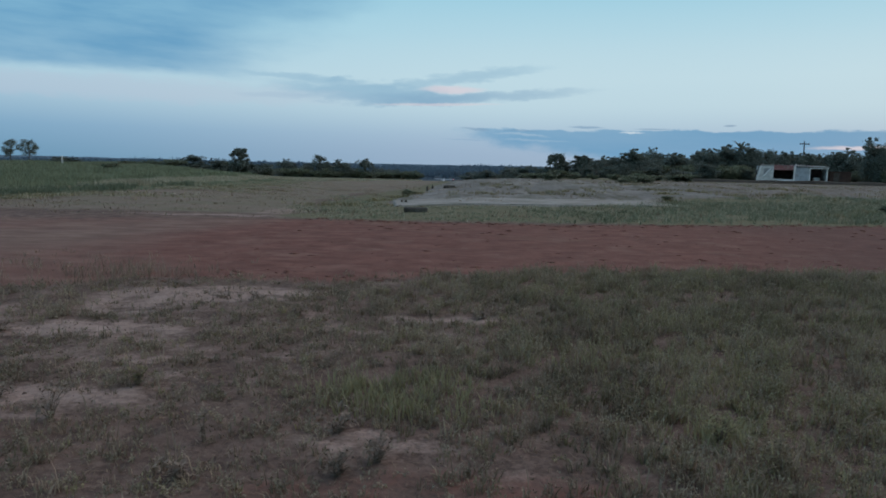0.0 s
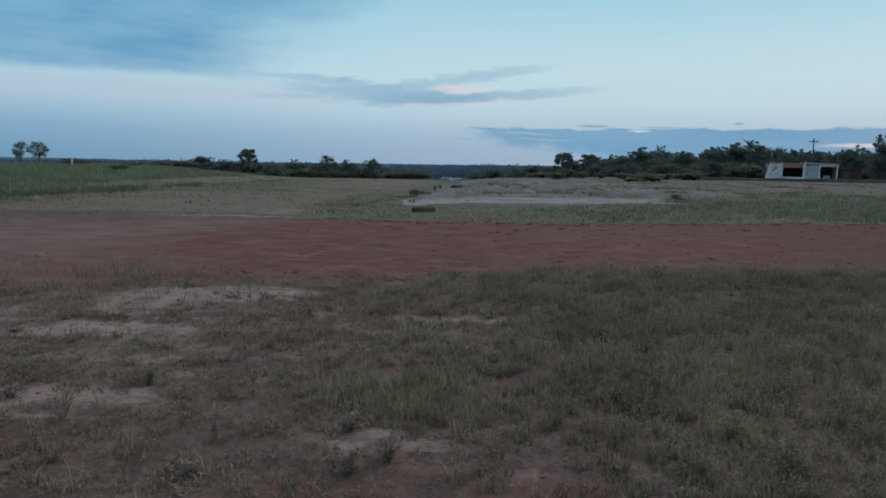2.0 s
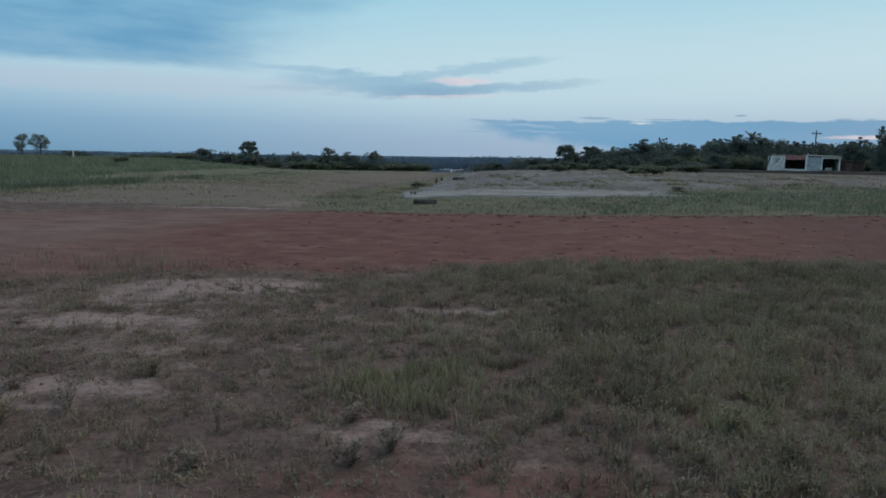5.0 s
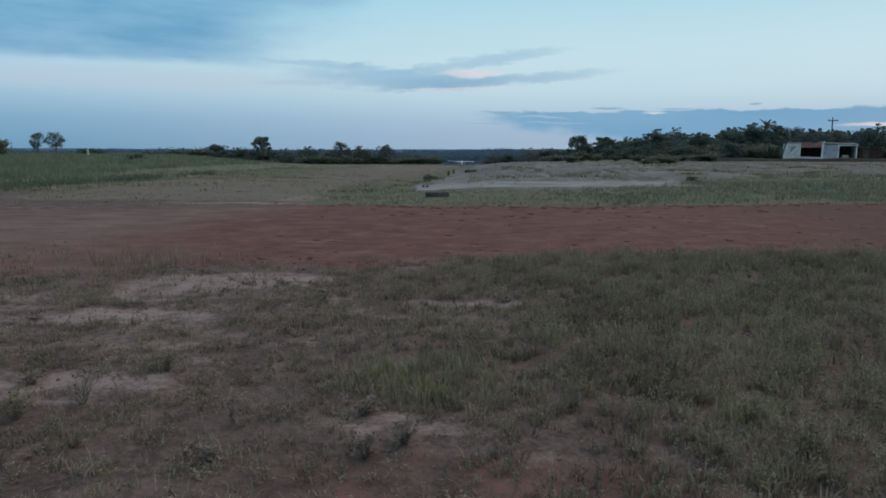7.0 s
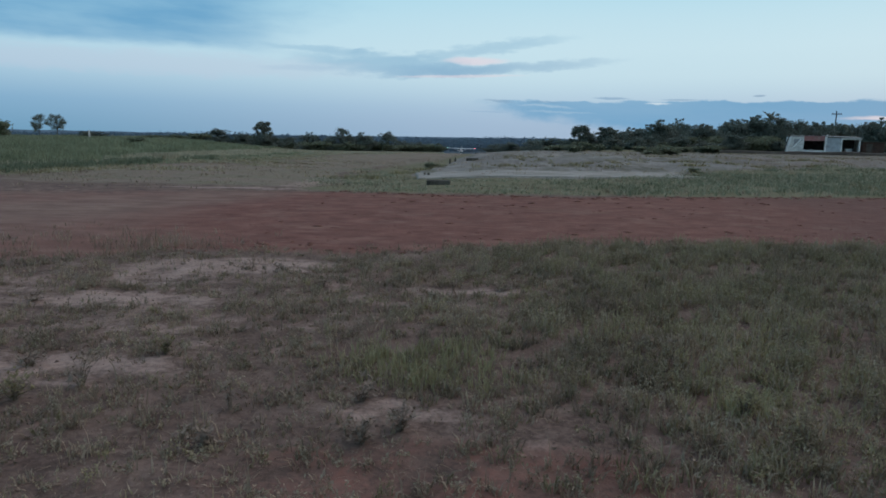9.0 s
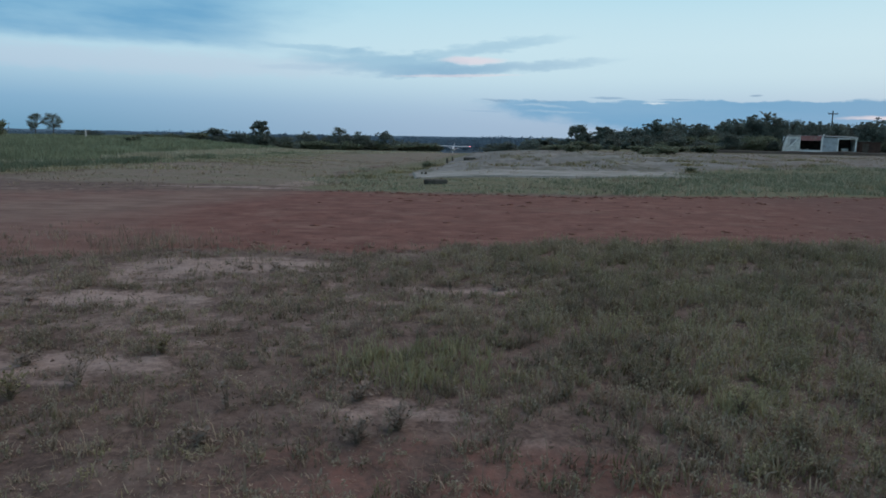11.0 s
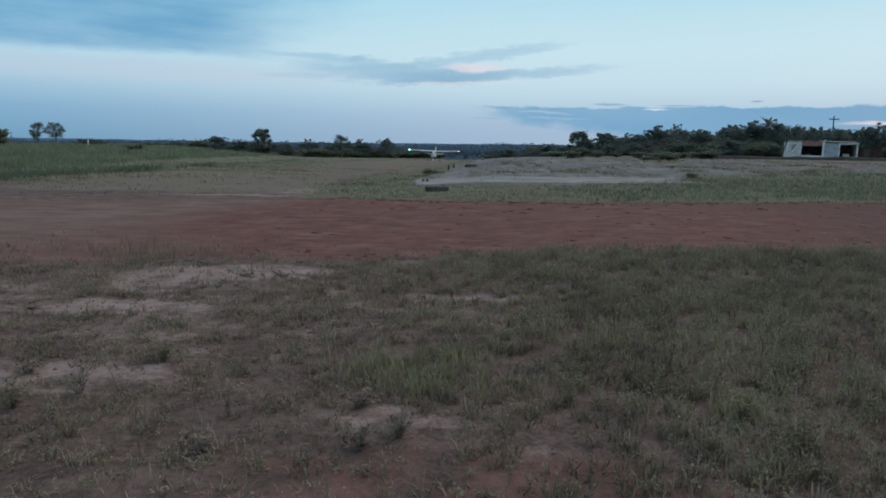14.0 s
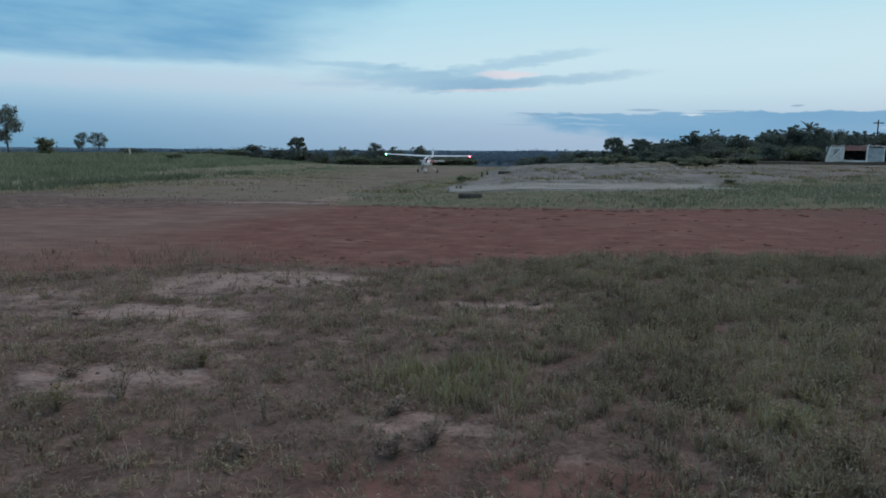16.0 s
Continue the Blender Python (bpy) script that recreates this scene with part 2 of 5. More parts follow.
    # Road colour turns darker and less red towards the right, unevenly.
    red = k.mix(k.math("MULTIPLY", k.step(0.2, 0.8, k.math("ADD", k.attr("dark_right"), k.math("MULTIPLY", k.math("SUBTRACT", tracks, 0.5), 0.9))), 0.62), red, k.mix(grain, (0.092, 0.050, 0.043, 1), (0.150, 0.084, 0.070, 1)))
    col = k.mix(region("road"), col, red)
    streak = k.math("MULTIPLY", k.math("SUBTRACT", k.noise(stretch.outputs[0], 4.0, 6, 0.65), 0.5), 1.6)
    bare = k.step(0.2, 0.9, k.math("ADD", k.attr("sand"), k.math("ADD", streak, edge)))
    col = k.mix(bare, col, k.mix(grain, (0.240, 0.168, 0.138, 1), (0.400, 0.292, 0.246, 1)))
    ap = k.mix(grain, (0.160, 0.148, 0.134, 1), (0.325, 0.304, 0.280, 1))
    ap = k.mix(k.math("MULTIPLY", k.step(0.48, 0.62, k.noise(stretch.outputs[0], 0.5, 6, 0.65)), 0.8), ap, (0.145, 0.132, 0.096, 1))
    deep = k.add("ShaderNodeMapping")
    k.put(pos, deep.inputs[0])
    deep.inputs["Scale"].default_value = (1.0, 0.28, 1.0)
    ap = k.mix(k.math("MULTIPLY", k.step(0.46, 0.60, k.noise(deep.outputs[0], 0.8, 6, 0.65)), 0.75), ap, (0.120, 0.114, 0.080, 1))
    # Heap grey is darkened in place of relief shading, with paler and weedy mottles.
    pile = k.mix(grain, (0.112, 0.104, 0.093, 1), (0.235, 0.220, 0.200, 1))
    pile = k.mix(k.math("MULTIPLY", k.step(0.52, 0.62, k.noise(deep.outputs[0], 0.35, 5, 0.6)), 0.7), pile, (0.33, 0.300, 0.270, 1))
    pile = k.mix(k.math("MULTIPLY", k.step(0.53, 0.60, k.noise(deep.outputs[0], 0.55, 6, 0.68)), 0.75), pile, (0.085, 0.080, 0.055, 1))
    ap = k.mix(k.math("MULTIPLY", region("heap", 0.3), 0.85), ap, pile)
    col = k.mix(region("apron"), col, ap)
    p = k.add("ShaderNodeBsdfPrincipled")
    k.put(col, p.inputs["Base Color"])
    p.inputs["Roughness"].default_value = 0.95
    p.inputs["Specular IOR Level"].default_value = 0.1
    n = k.add("ShaderNodeBump")
    n.inputs["Strength"].default_value, n.inputs["Distance"].default_value = 0.7, 0.05
    k.put(k.math("ADD", mid, k.math("MULTIPLY", fine, 0.4)), n.inputs["Height"])
    k.put(n.outputs[0], p.inputs["Normal"])
    k.put(p.outputs[0], k.add("ShaderNodeOutputMaterial").inputs[0])
    return m


GROUND = ground_material()
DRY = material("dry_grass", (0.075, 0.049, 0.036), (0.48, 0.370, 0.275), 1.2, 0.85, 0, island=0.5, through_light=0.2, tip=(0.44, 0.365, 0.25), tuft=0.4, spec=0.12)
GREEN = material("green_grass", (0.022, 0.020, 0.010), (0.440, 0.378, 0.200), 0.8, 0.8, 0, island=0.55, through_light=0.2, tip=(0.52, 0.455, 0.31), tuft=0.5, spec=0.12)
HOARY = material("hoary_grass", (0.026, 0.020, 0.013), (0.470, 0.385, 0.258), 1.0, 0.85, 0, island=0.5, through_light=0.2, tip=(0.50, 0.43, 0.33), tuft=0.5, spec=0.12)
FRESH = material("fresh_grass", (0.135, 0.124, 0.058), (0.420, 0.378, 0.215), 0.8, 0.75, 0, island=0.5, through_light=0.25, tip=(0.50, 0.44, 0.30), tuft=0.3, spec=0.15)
VERGE = material("verge_grass", (0.076, 0.090, 0.056), (0.320, 0.345, 0.232), 0.3, 0.8, 0, island=0.5, through_light=0.25, tuft=0.25, spec=0.15)
TWIG = material("dead_weed", (0.150, 0.112, 0.086), (0.31, 0.235, 0.18), 3, 0.9, 0, island=0.5)
LEAF = material("tree_leaf", (0.090, 0.112, 0.098), (0.225, 0.258, 0.212), 0.5, 0.65, 0, island=0.6, per_object=0.2, through_light=0.35)
FIELD = material("field_grass", (0.096, 0.112, 0.064), (0.330, 0.355, 0.225), 0.3, 0.75, 0, island=0.5, through_light=0.3)
PALE = material("bleached_grass", (0.24, 0.215, 0.145), (0.56, 0.50, 0.37), 0.4, 0.8, 0, island=0.6, through_light=0.3)
SHRUB = material("shrub_leaf", (0.092, 0.110, 0.070), (0.230, 0.255, 0.168), 0.7, 0.7, 0, island=0.6, per_object=0.3, through_light=0.35)
BARK = material("bark", (0.05, 0.042, 0.034), (0.13, 0.11, 0.09), 6, 0.95, 0.6)
# Blue aerial haze is painted into the colour of these leaves.
WOODS = material("far_leaf_hazed", (0.112, 0.166, 0.214), (0.142, 0.198, 0.246), 0.02, 0.8, 0, island=0.12, through_light=0.4)
PLASTER = material("old_white_plaster", (0.48, 0.45, 0.42), (0.78, 0.75, 0.71), 1.6, 0.9, 0.3, stain=(0.28, 0.25, 0.22))
RED_PAINT = material("faded_red_paint", (0.28, 0.115, 0.105), (0.42, 0.205, 0.19), 1.8, 0.85, 0.3, stain=(0.30, 0.24, 0.21))
TILE = material("grey_roof_sheet", (0.24, 0.23, 0.23), (0.42, 0.41, 0.41), 1.2, 0.8, 0.4, stain=(0.16, 0.13, 0.11))
DARK_WOOD = material("dark_weathered_wood", (0.05, 0.042, 0.035), (0.12, 0.10, 0.085), 4, 0.9, 0.5)
RUST = material("rusty_sheet", (0.040, 0.024, 0.019), (0.085, 0.047, 0.036), 1.5, 0.85, 0.4)
CONCRETE = material("old_concrete", (0.16, 0.14, 0.125), (0.33, 0.30, 0.27), 2.5, 0.9, 0.5, stain=(0.09, 0.08, 0.06))
SLAB = material("pale_concrete", (0.205, 0.190, 0.164), (0.355, 0.330, 0.292), 0.9, 0.92, 0.4, stain=(0.17, 0.145, 0.11), fine=9.0)
RUBBLE = material("rubble", (0.22, 0.19, 0.17), (0.50, 0.46, 0.43), 3, 0.95, 0.5)
SHEET = material("grey_metal_sheet", (0.34, 0.36, 0.38), (0.50, 0.52, 0.55), 1.4, 0.6, 0.2, metal=0.0, stain=(0.26, 0.24, 0.23))
# Interior plaster coloured dark, so the shade inside the bays is painted in.
INNER_SHADE = material("shade_painted_plaster", (0.05, 0.042, 0.038), (0.12, 0.10, 0.09), 1.5, 0.95, 0.3)
CLOD = material("red_soil_clod", (0.12, 0.052, 0.037), (0.22, 0.105, 0.078), 4, 0.95, 0.4, island=0.4)
CRUMB = material("brown_soil_crumb", (0.050, 0.034, 0.027), (0.19, 0.13, 0.105), 4, 0.95, 0.3, island=0.5)
BANK = material("dark_earth_bank", (0.022, 0.020, 0.016), (0.055, 0.048, 0.036), 1.0, 0.95, 0.6)
LIMEWASH = material("white_limewash", (0.72, 0.69, 0.66), (0.88, 0.86, 0.83), 2.0, 0.9, 0.3, stain=(0.42, 0.38, 0.34))
DARK_CONCRETE = material("blackened_concrete", (0.045, 0.040, 0.034), (0.12, 0.105, 0.088), 3, 0.92, 0.5)
WHITE = material("white_aircraft_paint", (0.72, 0.73, 0.74), (0.84, 0.84, 0.84), 0.8, 0.35, 0, spec=0.5)
STRIPE = material("red_aircraft_paint", (0.48, 0.07, 0.08), (0.58, 0.11, 0.12), 0.8, 0.4, 0, spec=0.5)
RUBBER = material("tyre_rubber", (0.018, 0.018, 0.018), (0.035, 0.034, 0.033), 8, 0.85, 0.2)
METAL = material("bare_metal", (0.35, 0.35, 0.36), (0.5, 0.5, 0.5), 5, 0.4, 0, metal=1.0)
GLASS = material("cockpit_window", (0.02, 0.025, 0.03), (0.04, 0.05, 0.055), 2, 0.12, 0, spec=0.8)
GREEN_LIGHT = glow("green_navigation_lamp", (0.15, 1.0, 0.55), 20)
RED_LIGHT = glow("red_navigation_lamp", (1.0, 0.10, 0.14), 20)


# ---- mesh helpers ----
def part(name, bm, mat, parent=None, label="", smooth=False):
    me = bpy.data.meshes.new(name)
    if smooth:
        for f in bm.faces:
            f.smooth = True
    bm.to_mesh(me)
    bm.free()
    me.materials.append(mat)
    ob = new(name, me)
    ob.parent = parent
    return tagged(ob, label)


def soup(name, verts, quads=None, tris=None, mat=None, parent=None):
    """A mesh object from arrays of corners."""
    me = bpy.data.meshes.new(name)
    q = np.zeros((0, 4), np.int32) if quads is None else np.asarray(quads, np.int32)
    t = np.zeros((0, 3), np.int32) if tris is None else np.asarray(tris, np.int32)
    me.vertices.add(len(verts))
    me.vertices.foreach_set("co", np.asarray(verts, np.float32).ravel())
    me.loops.add(q.size + t.size)
    me.loops.foreach_set("vertex_index", np.r_[q.ravel(), t.ravel()].astype(np.int32))
    me.polygons.add(len(q) + len(t))
    me.polygons.foreach_set("loop_start", np.r_[np.arange(len(q)) * 4, q.size + np.arange(len(t)) * 3].astype(np.int32))
    me.update(calc_edges=True)
    me.validate()
    if mat:
        me.materials.append(mat)
    ob = new(name, me)
    ob.parent = parent
    return ob


def box(bm, x0, x1, y0, y1, z0, z1, m=None, bevel=0.0):
    g = bmesh.ops.create_cube(bm, size=1.0)
    vs = g["verts"]
    for v in vs:
        v.co = Vector((x0 + (v.co.x + 0.5) * (x1 - x0), y0 + (v.co.y + 0.5) * (y1 - y0), z0 + (v.co.z + 0.5) * (z1 - z0)))
    if bevel:
        r = bmesh.ops.bevel(bm, geom=list({e for v in vs for e in v.link_edges}), offset=bevel, segments=1, affect="EDGES")
        vs = list({v for f in r["faces"] for v in f.verts} | {v for v in vs if v.is_valid})
    if m:
        bmesh.ops.transform(bm, matrix=m, verts=vs)
    return bm


def tube(bm, pts, radii, n=7):
    """A tapered round limb along points."""
    rings = []
    for i, p in enumerate(pts):
        p = Vector(p)
        d = (Vector(pts[min(i + 1, len(pts) - 1)]) - Vector(pts[max(i - 1, 0)])).normalized()
        s = d.cross(Vector((0.31, 0.95, 0.05))).normalized()
        t = d.cross(s)
        rings.append([bm.verts.new(p + radii[i] * (math.cos(a) * s + math.sin(a) * t)) for a in (2 * math.pi * j / n for j in range(n))])
    for a, b in zip(rings, rings[1:]):
        for j in range(n):
            bm.faces.new((a[j], a[(j + 1) % n], b[(j + 1) % n], b[j]))
    bm.faces.new(rings[0][::-1])
    bm.faces.new(rings[-1])
    return bm


def loft(bm, rings):
    """Skin between rings of equal corner counts, closed at both ends."""
    vs = [[bm.verts.new(p) for p in r] for r in rings]
    n = len(vs[0])
    for a, b in zip(vs, vs[1:]):
        for j in range(n):
            bm.faces.new((a[j], a[(j + 1) % n], b[(j + 1) % n], b[j]))
    bm.faces.new(vs[0][::-1])
    bm.faces.new(vs[-1])
    bmesh.ops.recalc_face_normals(bm, faces=bm.faces)
    return bm


# ---- lie of the land ----
def ss(a, b, x):
    t = np.clip((x - a) / (b - a), 0, 1)
    return t * t * (3 - 2 * t)


FALL_Y = [-5000, 20, 50, 90, 140, 220, 330, 420, 600, 800, 1000, 5000]
FALL_Z = [0, 0, -0.5, -1.28, -1.95, -3.4, -6.35, -9.4, -14, -10.0, -7.0, -45]


def wave(x, y, s, seed=0.0):
    """Cheap smooth unevenness in -1..1."""
    return (np.sin(x * s + 1.7 * np.sin(y * s * 0.7 + seed)) + np.sin(y * s * 1.3 + 1.3 * np.sin(x * s * 0.9 - seed))
            + np.sin((x + y) * s * 0.6 + seed * 2)) / 3


def fleck(x, y, s, seed=0, octaves=3):
    """Irregular value noise, 0 to 1, of s cells a metre."""
    out, amp, tot = 0.0, 1.0, 0.0
    for o in range(octaves):
        u, v = np.asarray(x, float) * s + 17.3 * seed + 5.1 * o, np.asarray(y, float) * s - 9.7 * seed + 3.3 * o
        i, j = np.floor(u), np.floor(v)
        f, g = u - i, v - j
        f, g = f * f * (3 - 2 * f), g * g * (3 - 2 * g)

        def h(a, b):
            r = np.sin(a * 127.1 + b * 311.7 + seed * 7.3) * 43758.5453
            return r - np.floor(r)
        out = out + amp * ((h(i, j) * (1 - f) + h(i + 1, j) * f) * (1 - g) + (h(i, j + 1) * (1 - f) + h(i + 1, j + 1) * f) * g)
        tot, amp, s = tot + amp, amp * 0.5, s * 2.1
    return out / tot


def terrace_edge(y):
    """Left rim of the old apron."""
    return np.interp(y, [30, 35, 47, 52, 60, 70, 120], [-2.6, -2.6, -1.2, -0.9, -0.8, 0.4, 2.0])


def land(x, y):
    x, y = np.asarray(x, float), np.asarray(y, float)
    u = x / np.maximum(y, 20.0)
    k = ss(80, 130, y)
    w = ss(-0.45, -0.20, u) * (1 - ss(-0.10 + 0.10 * k, 0.06 + 0.24 * k, u))
    z = np.interp(y, FALL_Y, FALL_Z) * np.maximum(w, ss(250, 900, y))
    # foreground humps, wheel ruts along the road, heaps on the old apron
    z = z + (0.03 * wave(x, y, 1.9, 1.0) + 0.016 * wave(x, y, 5.3, 2.0) + 0.01 * wave(x, y, 11.0, 3.0)) * ss(2, 4, y) * (1 - ss(9, 11, y))
    road = ss(10, 11.5, y) * (1 - ss(18.5, 20, y))
    z = z + road * (0.045 * (fleck(x * 0.12, y, 0.9, 4) - 0.5) - 0.03) * (1 - ss(40, 80, np.abs(x)))
    side = ss(-0.25, 0.35, x - terrace_edge(y)) * (1 - ss(0.5, 0.7, u))
    jag = 0.5 * wave(x, y, 1.4, 2.0)
    z = z + 0.13 * ss(35.5, 36.1, y + jag) * (1 - ss(66, 76, y)) * side
    heap = ss(37, 40, y) * (1 - ss(62, 72, y)) * ss(0.0, 2.5, x - terrace_edge(y)) * (1 - ss(0.5, 0.7, u))
    z = z + heap * (0.26 * wave(x, y * 0.5, 0.9, 2.0) + 0.28 * np.abs(wave(x, y, 0.3, 4.0)) + 0.07 * wave(x, y, 2.1, 5.0))
    return z


def field_edge(y):
    """Where the mown strip ends and the tall grass begins."""
    return np.interp(y, [0, 29.5, 32, 35.5, 39, 48, 59, 96, 130, 219, 400], [-18.7, -18.7, -17.9, -17.4, -16.9, -16.7, -18.1, -23.9, -28, -37, -46])


# sandy bare patches of the foreground: centre, half sizes, strength
PATCHES = ((-3.1, 8.35, 1.1, 0.36, 0.8), (-2.45, 8.7, 0.75, 0.26, 0.8), (-3.5, 7.75, 0.6, 0.2, 0.6), (-3.5, 6.7, 0.85, 0.22, 0.8), (-2.9, 6.5, 0.5, 0.15, 0.65), (-4.4, 6.5, 0.4, 0.15, 0.5),
           (-2.4, 7.4, 0.4, 0.12, 0.4), (-2.5, 4.68, 0.5, 0.10, 0.8), (-3.1, 4.65, 0.35, 0.14, 0.8), (-2.75, 4.35, 0.45, 0.08, 0.5), (0.05, 7.42, 0.62, 0.12, 0.95), (-0.6, 7.35, 0.3, 0.07, 0.5),
           (-0.5, 3.98, 0.35, 0.14, 0.55), (-0.1, 3.85, 0.3, 0.10, 0.45), (-5.5, 7.0, 0.9, 0.5, 0.5), (-1.8, 5.9, 0.6, 0.12, 0.35), (0.6, 3.55, 0.4, 0.12, 0.3))


def verge_rim(y):
    """Where the mown strip gives way to the grass beside the apron."""
    return np.interp(y, [20, 22, 31, 46, 53, 62, 80], [-3.6, -4.8, -5.7, -6.2, -5.2, -3.6, -1.0])


def build_ground():
    az = np.radians(np.r_[np.arange(-50, 50.01, 0.25), np.arange(55, 310, 5)])
    r = np.r_[0.4, np.exp(np.linspace(np.log(1.0), np.log(4600), 250))]
    A, R = np.meshgrid(az, r)
    X, Y = R * np.sin(A), R * np.cos(A)
    Z = land(X, Y)
    nr, na = X.shape
    verts = np.stack([X.ravel(), Y.ravel(), Z.ravel()], 1)
    i = (np.arange(nr - 1)[:, None] * na + np.arange(na)[None]).ravel()
    j = (np.arange(nr - 1)[:, None] * na + (np.arange(na)[None] + 1) % na).ravel()
    quads = np.stack([i, i + na, j + na, j], 1)
    verts = np.r_[verts, [[0, 0, 0]]]
    c = len(verts) - 1
    tris = np.stack([np.full(na, c), np.arange(na), (np.arange(na) + 1) % na], 1)
    ob = soup("ground", verts, quads, tris, GROUND)
    for f in ob.data.polygons:
        f.use_smooth = True
    x, y = verts[:, 0], verts[:, 1]
    u = x / np.maximum(y, 1)

    def blob(cx, cy, rx, ry):
        return 1 - ss(0.3, 1.5, ((x - cx) / rx) ** 2 + ((y - cy) / ry) ** 2)
    near = np.interp(x, [-60, -5.6, -4, -1.4, 0, 2, 7.6, 14, 60], [5, 8.8, 9.7, 9.6, 10.3, 11.0, 11.7, 12.5, 20])
    far = np.interp(x, [-60, -11.7, -7.8, -4, 0, 3.5, 8.8, 13.8, 60], [12, 19.0, 20.2, 20.4, 20, 20, 20.9, 21.6, 28])
    blur = 2.2 * ss(-4, -10, x)
    road = ss(near - 0.7, near + 0.7, y) * (1 - ss(far - 1.0 - blur, far + 0.6 + blur, y))
    dust = ss(-1.0, -8.5, x + 1.5 * wave(x, y, 0.4, 2.0)) * (0.75 + 0.25 * wave(x, y, 0.5, 4.0))
    sand = np.max([blob(p[0], p[1], p[2] * 1.25, p[3] * 1.75) * p[4] * 0.98 for p in PATCHES] + [blob(-2.8, 6.6, 2.6, 2.0) * 0.34, blob(-7.2, 21.3, 2.6, 0.5) * 0.85, blob(-5.6, 24.5, 0.8, 3.0) * 0.55, blob(-12.6, 19.6, 2.5, 0.4) * 0.4], axis=0)
    road = np.maximum(road, 0.50 * blob(0.0, 3.1, 1.5, 0.55))
    left = terrace_edge(y)
    front = np.interp(x, [-3, 0, 5, 8, 13, 26, 60], [33, 29, 29, 31.5, 36.5, 42, 56])
    apron = ss(front - 1.2, front + 1.2, y) * ss(left - 0.4, left + 0.4, x) * (1 - ss(88, 105, y))
    heap = ss(35.2, 36.2, y) * (1 - ss(70, 80, y)) * (0.55 + 0.45 * wave(x, y, 0.5, 3.0) + 0.2 * wave(x, y * 3, 0.9, 3.0))
    apron = apron * (1 - 0.46 * ss(9, 20, x))
    strip = ss(21, 24, y) * (1 - ss(verge_rim(y) - 0.7, verge_rim(y) + 0.7, x + 0.8 * wave(x, y, 0.7, 1.0))) * ss(field_edge(y) - 1, field_edge(y) + 4 + 0.05 * y, x + 1.5 * wave(x, y, 0.3, 2.0)) * (1 - ss(400, 500, y))
    field = np.maximum(ss(field_edge(y) + 4 + 0.05 * y, field_edge(y) - 2, x + 1.5 * wave(x, y, 0.3, 2.0)) * ss(15, 30, y), ss(19, 22, y) * ss(-6.5, -4.0, x) * (1 - strip) * (1 - apron))
    field = np.maximum(field, ss(95, 120, y) * (1 - strip))
    field = np.maximum(field, (0.42 + 0.12 * wave(x, y, 0.7, 2.0)) * ss(2.5, -2.5, y))
    for name, val in (("road", road), ("sand", sand), ("apron", apron), ("strip", strip), ("field", field), ("heap", heap), ("dust", dust), ("dark_right", ss(3.5, 12.0, x + 1.5 * wave(x, y, 0.5, 7.0)) * ss(8, 12, y)), ("woods", ss(480, 640, y))):
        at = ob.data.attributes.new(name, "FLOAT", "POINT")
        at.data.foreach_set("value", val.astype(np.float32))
    return tagged(ob, "reddish brown dirt ground with worn red road", "ground", kind="structure")


build_ground()


# ---- grass ----
def leaf_cloud(rng, centres, radii, per, size):
    """Small leaf quads thrown round clump centres."""
    V = []
    for c, r in zip(centres, radii):
        p = np.array(c) + np.clip(rng.normal(0, 0.54, (per, 3)), -1.1, 1.1) * r * [1, 1, 0.8]
        a = rng.normal(0, 1, (per, 3))
        a /= np.linalg.norm(a, axis=1)[:, None]
        b = np.cross(a, rng.normal(0, 1, (per, 3)))
        b /= np.linalg.norm(b, axis=1)[:, None]
        s = size * rng.uniform(0.6, 1.4, per)[:, None]
        V.append(np.stack([p - a * s, p + b * s * 0.55, p + a * s, p - b * s * 0.55], 1))
    V = np.concatenate(V).reshape(-1, 3)
    return V, np.arange(len(V)).reshape(-1, 4)


def tone(ob, values):
    """Gives each tuft its own shade between the material's two."""
    at = ob.data.attributes.new("tuft", "FLOAT", "POINT")
    at.data.foreach_set("value", np.asarray(values, np.float32))


def patchy(rng, px, py):
    """Shades that run in small drifts of fresher and more withered tufts."""
    return 0.35 * rng.uniform(0, 1, len(px)) + 0.65 * ss(0.36, 0.64, 0.5 * fleck(px, py, 1.3, 31) + 0.5 * fleck(px, py, 5.0, 32))


